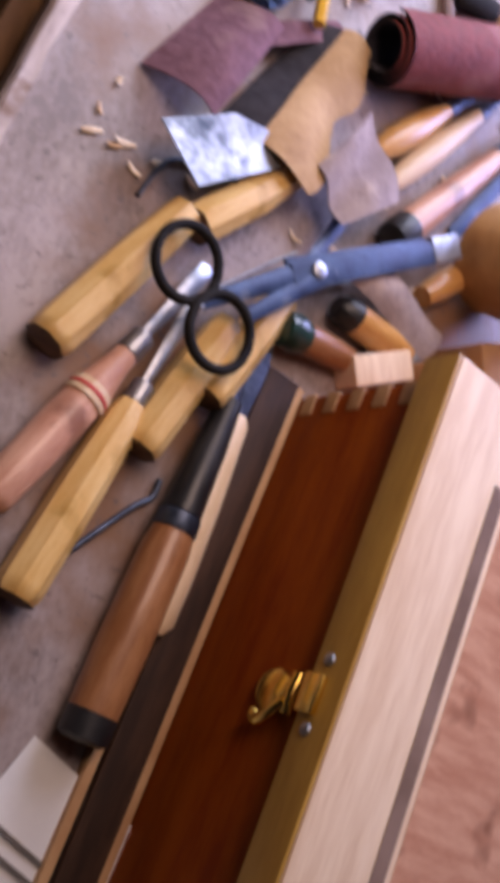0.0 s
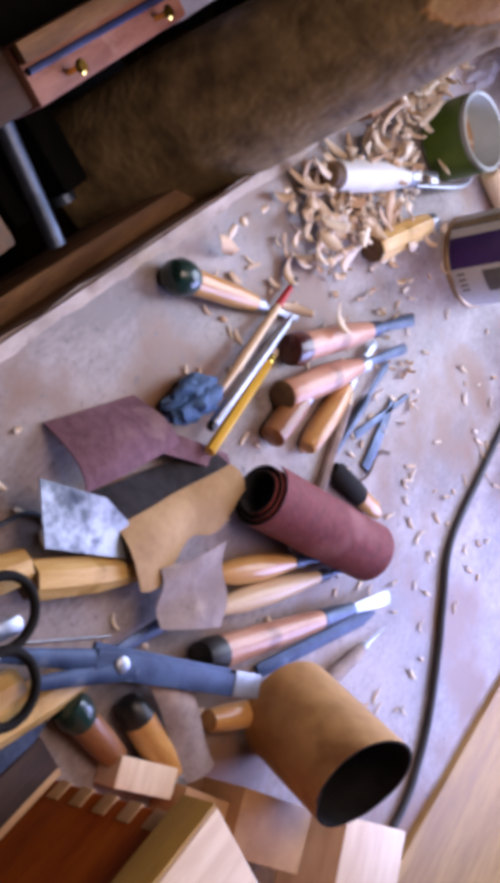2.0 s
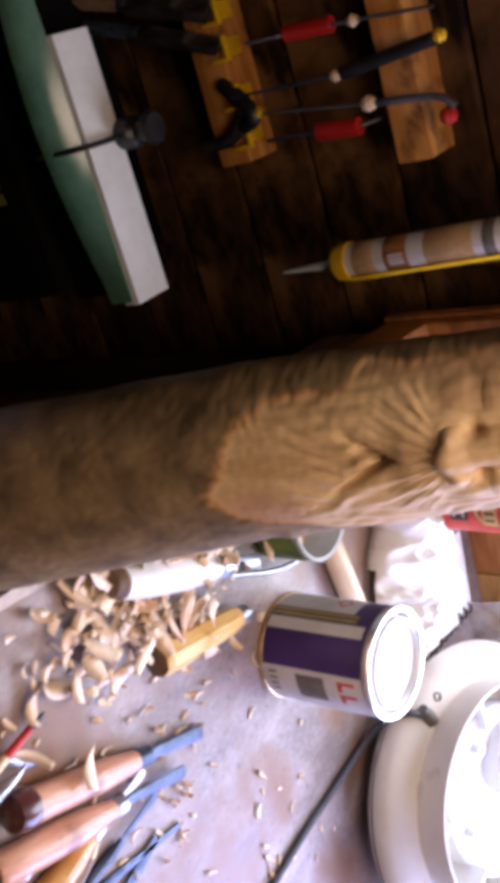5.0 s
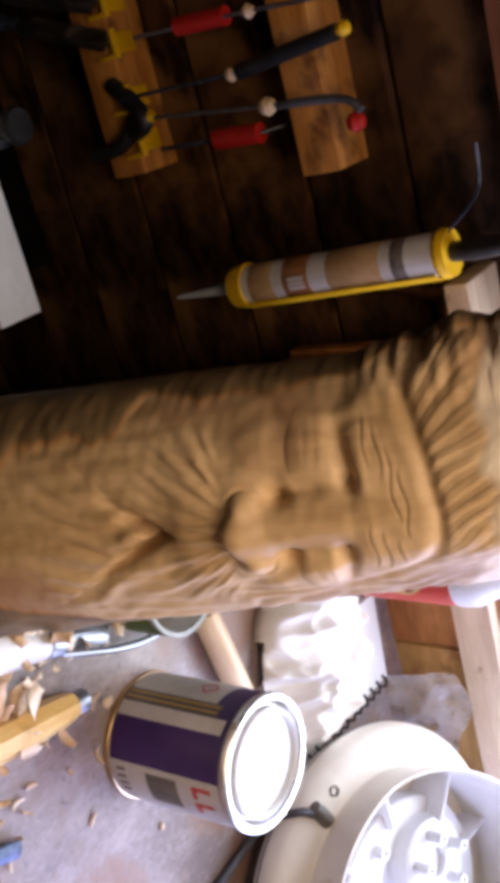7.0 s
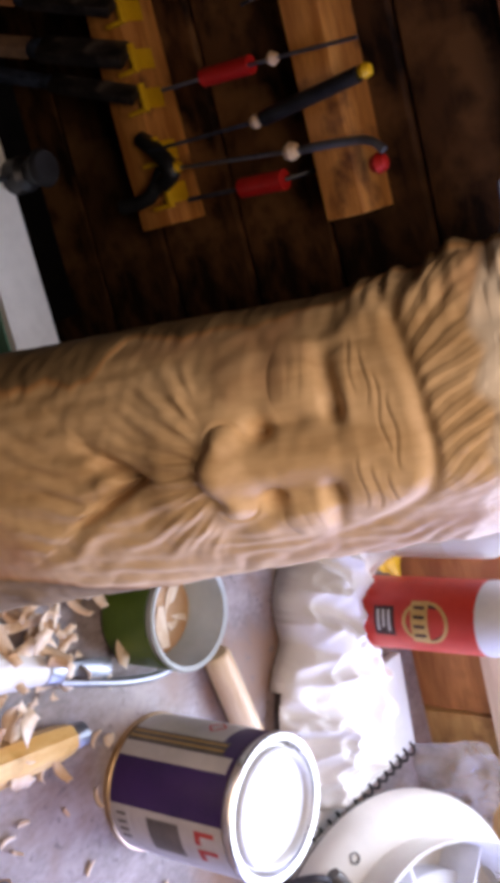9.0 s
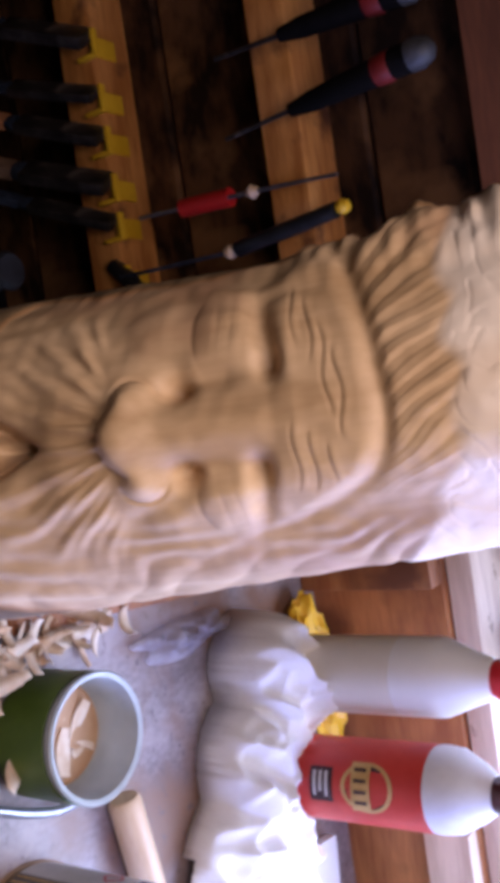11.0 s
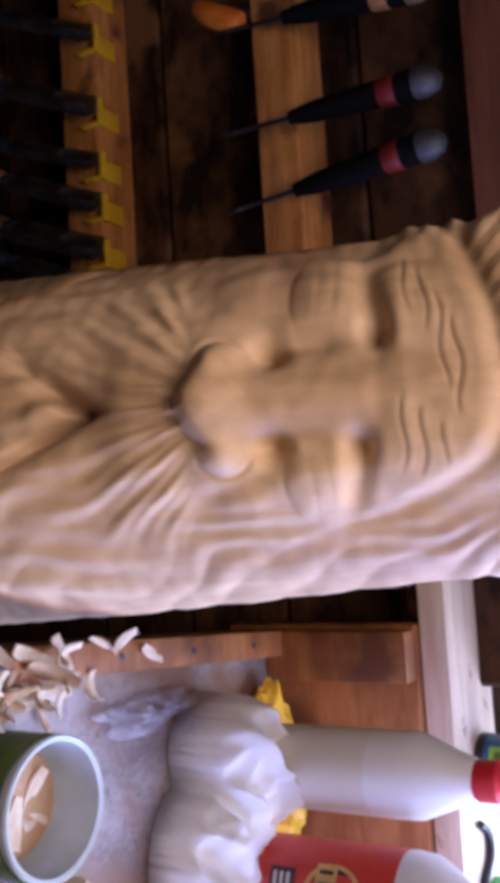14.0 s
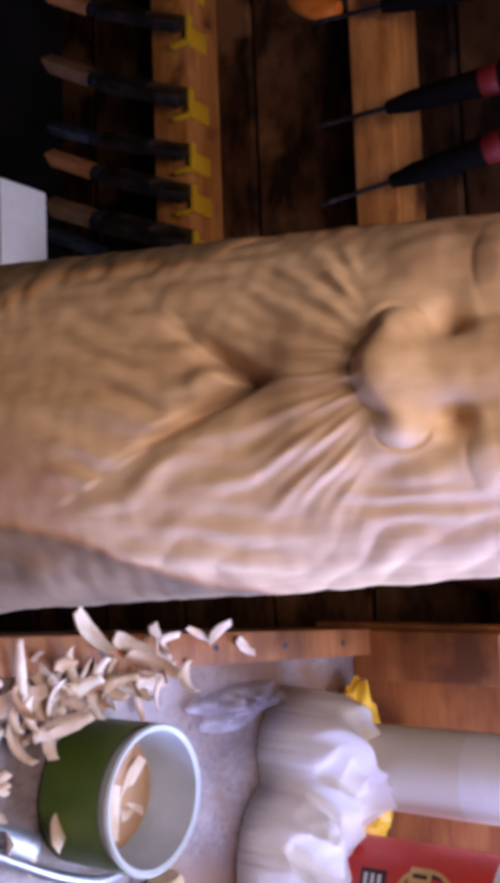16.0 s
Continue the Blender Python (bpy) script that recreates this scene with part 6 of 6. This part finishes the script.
part("cradle", sheet(14, 10, lambda u, v: Vector((0.01 + 0.185 * v, 0.0252 * math.cos(radians(-65 + 130 * u) + 1.85), 0.0252 * math.sin(radians(-65 + 130 * u) + 1.85))), 0.0016, (0, 0)), "yellow", gun, "yellow steel cradle")
part("rear_plate", lathe([(0.1965, 0.0235), (0.2, 0.0255), (0.206, 0.024)], 32, "x"), "yellow", gun)
part("nozzle", lathe([(-0.075, 0.0022), (-0.006, 0.0075)], 16, "x"), "tub_clear", gun, "grey pointed nozzle")
part("grip", lathe([(0.2062, 0.012), (0.225, 0.014), (0.27, 0.011), (0.29, 0.013)], 16, "x", 0.8), "black", gun, "black plastic grip")
part("hook_wire", sweep([(0.205, 0.0, -0.02), (0.215, -0.06, -0.045), (0.22, -0.065, -0.09)], 0.0016, 6), "bluesteel", gun)

hang("iron_bracket", "rusty brown iron ring bracket at the panel end", "bracket", [("ring", "rust_iron", sweep([(0.203 + 0.015 * math.cos(a), 1.036, 1.004 + 0.017 * math.sin(a)) for a in [2 * math.pi * i / 10 for i in range(11)]], 0.0048, 10)), ("arm", "rust_iron", sweep([(0.192, 1.040, 0.985), (0.186, 1.045, 0.960), (0.180, 1.050, 0.93)], 0.0060, 10))])
hang("orange_clamp", "small orange plastic clamp hung on the dark wall", "clamp", [("grip", "orange", sweep([(-0.276, 0.998, 0.856), (-0.262, 0.996, 0.874), (-0.252, 0.998, 0.896)], 0.0085, 12, None, lambda t: 0.75 + 0.4 * math.sin(3 * t))), ("jaw", "black", sweep([(-0.264, 1.004, 0.892), (-0.260, 1.010, 0.905), (-0.272, 1.02, 0.914)], 0.0055, 8))])

# ---- machine under the rail ----
mc = thing("lidded_crate", "green glassy crate with white lid over a black case", "crate")
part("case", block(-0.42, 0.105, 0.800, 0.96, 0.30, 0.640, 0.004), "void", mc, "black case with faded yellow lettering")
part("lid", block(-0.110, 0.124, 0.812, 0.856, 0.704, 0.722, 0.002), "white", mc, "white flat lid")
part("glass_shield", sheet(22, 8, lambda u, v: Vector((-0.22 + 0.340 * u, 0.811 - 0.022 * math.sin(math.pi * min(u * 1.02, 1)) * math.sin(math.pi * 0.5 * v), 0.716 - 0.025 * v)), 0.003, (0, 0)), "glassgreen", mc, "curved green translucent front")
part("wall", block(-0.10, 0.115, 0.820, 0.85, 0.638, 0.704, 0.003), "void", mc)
part("rod", sweep([(-0.020, 0.790, 0.680), (-0.019, 0.803, 0.726), (-0.018, 0.845, 0.729)], 0.0024, 8), "black", mc)
part("knob", lathe([(-0.006, 0.012), (-0.004, 0.014), (0.010, 0.014), (0.014, 0.009), (0.018, 0.010), (0.030, 0.015), (0.034, 0.012)], 20, "z"), "black", mc, "black clamping knob", Matrix.Translation((-0.018, 0.858, 0.728)))
for k in range(3):
    for j in range(4 - k):
        part("lettering_bar", block(-0.042 + j * 0.015 + 0.010 * k, -0.032 + j * 0.015 + 0.010 * k, 0.7984, 0.7992, 0.602 - 0.018 * k, 0.611 - 0.018 * k, 0), "ink", mc)

# ---- vise that holds the limb ----
vs = thing("carving_vise", "wooden jawed vise clamping the barked limb", "vise")
part("jaw", block(0.030, 0.064, 0.302, 0.440, 0.893, 0.926, 0.003), "redwood", vs, "reddish worn wooden jaw")
# shade over the jaw's near end is put into this block's dark brown
part("jaw_end", block(0.026, 0.062, 0.258, 0.3015, 0.8928, 0.922, 0.003), "dark_lath", vs, "near end of the jaw, darkened for shade")
part("guide_board", block(0.0605, 0.126, 0.266, 0.292, 0.842, 0.858, 0.003), "endgrain", vs, "brown board beside the guide rod")
# the jaw's lit end: pale blue glare is put into its colour
part("jaw_tip", block(0.036, 0.066, 0.4405, 0.492, 0.892, 0.918, 0.003), "lilac", vs, "jaw tip coloured pale blue for glare")
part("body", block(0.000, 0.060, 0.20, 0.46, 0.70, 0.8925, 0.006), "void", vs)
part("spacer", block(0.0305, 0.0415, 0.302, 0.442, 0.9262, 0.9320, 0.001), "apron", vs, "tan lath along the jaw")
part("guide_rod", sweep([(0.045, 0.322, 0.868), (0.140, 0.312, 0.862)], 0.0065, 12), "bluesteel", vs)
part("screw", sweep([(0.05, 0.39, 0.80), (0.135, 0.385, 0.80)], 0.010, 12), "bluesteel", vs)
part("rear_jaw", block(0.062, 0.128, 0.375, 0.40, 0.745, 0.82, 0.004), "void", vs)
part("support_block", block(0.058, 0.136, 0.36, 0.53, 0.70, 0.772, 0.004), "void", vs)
tool("thin_brush", "thin brush with blue painted shaft on the vise jaw", "paint brush", (0.0455, 0.303, 0.9285), (0.0475, 0.430, 0.9285), [("shaft", "blue_dark", [(0, 0.0022), (0.12, 0.0025)], 8, 1), ("ferrule", "steel", [(0.1202, 0.0026), (0.14, 0.0026)], 8, 1), ("bristles", "handle_o", [(0.1402, 0.0025), (0.165, 0.0008)], 8, 1)])
for y in (0.33, 0.412):
    solid("brass_screw", lathe([(0, 0.0018), (0.010, 0.0018), (0.012, 0.0045), (0.0135, 0.003)], 12, "z"), "brass", "small brass screw standing in the vise jaw", "screw", pose(0.056, y, 0.9255))
part("steel_bar", lathe([(0, 0.0035), (0.270, 0.0035), (0.2702, 0.0050), (0.284, 0.0050)], 14, "x"), "steel", vs, "polished steel bar", along((-0.0735, 0.238, 0.857), (0.0155, 0.504, 0.877)))
part("bar_arm", block(-0.085, -0.0005, 0.225, 0.245, 0.840, 0.868, 0.003), "void", vs)
# ---- shavings ----
def ribbon(out, rng, x, y, z, L, w, curl, twist, yaw, tilt, kind):
    """Adds one curled wood shaving to the running vertex and face lists."""
    V, F, K = out
    base = len(V)
    n = 9
    m = pose(x, y, z, rng.uniform(-tilt, tilt), rng.uniform(-tilt, tilt), yaw)
    low = 9
    pts = []
    for i in range(n + 1):
        u = i / n
        a = (u - 0.5) * curl
        r = L / max(abs(curl), 0.05)
        tw = twist * (u - 0.5)
        ww = w * (0.5 + 0.5 * math.sin(math.pi * min(max(u, 0.1), 0.93)))
        for s in (-0.5, 0.5):
            p = m @ Vector((r * math.sin(a), s * ww * math.cos(tw), r * (1 - math.cos(a)) + s * ww * math.sin(tw)))
            pts.append(p)
            low = min(low, p.z)
    for p in pts:
        V.append((p.x, p.y, p.z - min(low - z, 0)))
    for i in range(n):
        F.append((base + 2 * i, base + 2 * i + 1, base + 2 * i + 3, base + 2 * i + 2))
        K.append(kind)


rng = random.Random(11)
out = ([], [], [])
for k in range(200):
    big = rng.random() < 0.35
    x, y = rng.gauss(0.247, 0.028), rng.gauss(0.535, 0.050)
    x += 0.25 * (y - 0.53)
    if x < 0.185 + SK * (y - 0.4):
        x = 0.19 + rng.random() * 0.06
    ribbon(out, rng, x, y, Z + 0.0015 + rng.random() ** 2 * 0.016, rng.uniform(0.018, 0.034) if big else rng.uniform(0.006, 0.015), rng.uniform(0.006, 0.012) if big else rng.uniform(0.004, 0.008), rng.uniform(0.2, 2.2), rng.uniform(-1.5, 1.5), rng.uniform(0, 360), 28, 0)
for k in range(90):
    x, y = rng.gauss(0.222, 0.016), rng.gauss(0.655, 0.05)
    if math.hypot(x - TX, y - TY) < TR + 0.016:
        x = TX - TR - 0.018
    ribbon(out, rng, max(x, 0.197), y, Z + 0.0015 + rng.random() * 0.02, rng.uniform(0.014, 0.038), rng.uniform(0.004, 0.009), rng.uniform(0.3, 3.0), rng.uniform(-1.2, 1.2), rng.uniform(0, 360), 30, 0)
for k in range(190):
    x, y = rng.uniform(0.17, 0.56), rng.uniform(0.15, 0.66)
    x += 0.09 * y
    ribbon(out, rng, x, y, Z + 0.0008, rng.uniform(0.004, 0.014), rng.uniform(0.0015, 0.004), rng.uniform(0.3, 2.0), rng.uniform(-0.8, 0.8), rng.uniform(0, 360), 8, 0)
for k in range(45):
    x, y = rng.gauss(0.345, 0.03), rng.gauss(0.50, 0.04)
    ribbon(out, rng, x, y, Z + 0.001, rng.uniform(0.008, 0.02), rng.uniform(0.002, 0.0035), rng.uniform(1.0, 5.0), rng.uniform(-0.8, 0.8), rng.uniform(0, 360), 12, 0)
me = bpy.data.meshes.new("wood_shavings")
me.from_pydata(out[0], [], out[1])
me.materials.append(M["shaving"])
me.shade_smooth()
sh = new("wood_shavings", me)
md = sh.modifiers.new("thickness", "SOLIDIFY")
md.thickness = 0.0005
tagged(sh, "heap of pale curled wood shavings and chips", "wood shavings", kind="stuff")
# larger chips on the edging board
random.seed(9)
for x, y, z, a, L in ((0.203, 0.742, 0.0145, 20, 0.030), (0.196, 0.715, 0.0145, 70, 0.034), (0.199, 0.790, 0.0145, 110, 0.026), (0.209, 0.815, 0.0145, 65, 0.026), (0.188, 0.690, 0.0145, 40, 0.030), (0.215, 0.700, 0.002, 120, 0.036), (0.222, 0.738, 0.002, 95, 0.036), (0.214, 0.640, 0.012, 100, 0.042), (0.224, 0.600, 0.012, 75, 0.040)):
    solid("wood_chip", chip_mesh(L, random.uniform(0.006, 0.010), random.uniform(0.3, 1.6), random.uniform(-0.8, 0.8), 0.0009), "shaving", "broad pale wood chip with curled end", "wood chip", pose(x, y, Z + z, random.uniform(-12, 12), random.uniform(-12, 12), a), "loose wood chips")

# boards of the back wall, running level
pk = block(-1.55, 0.265, 1.050, 1.0745, -0.046, 0.046, 0.003, 1)
pme = mesh_of("plank", pk, "wall")
for k in range(24):
    ob = new("plank", pme)
    ob.parent = wall_north
    ob.matrix_basis = Matrix.Translation((0.0, 0.0012 * (k % 3), 0.07 + k * 0.0945))
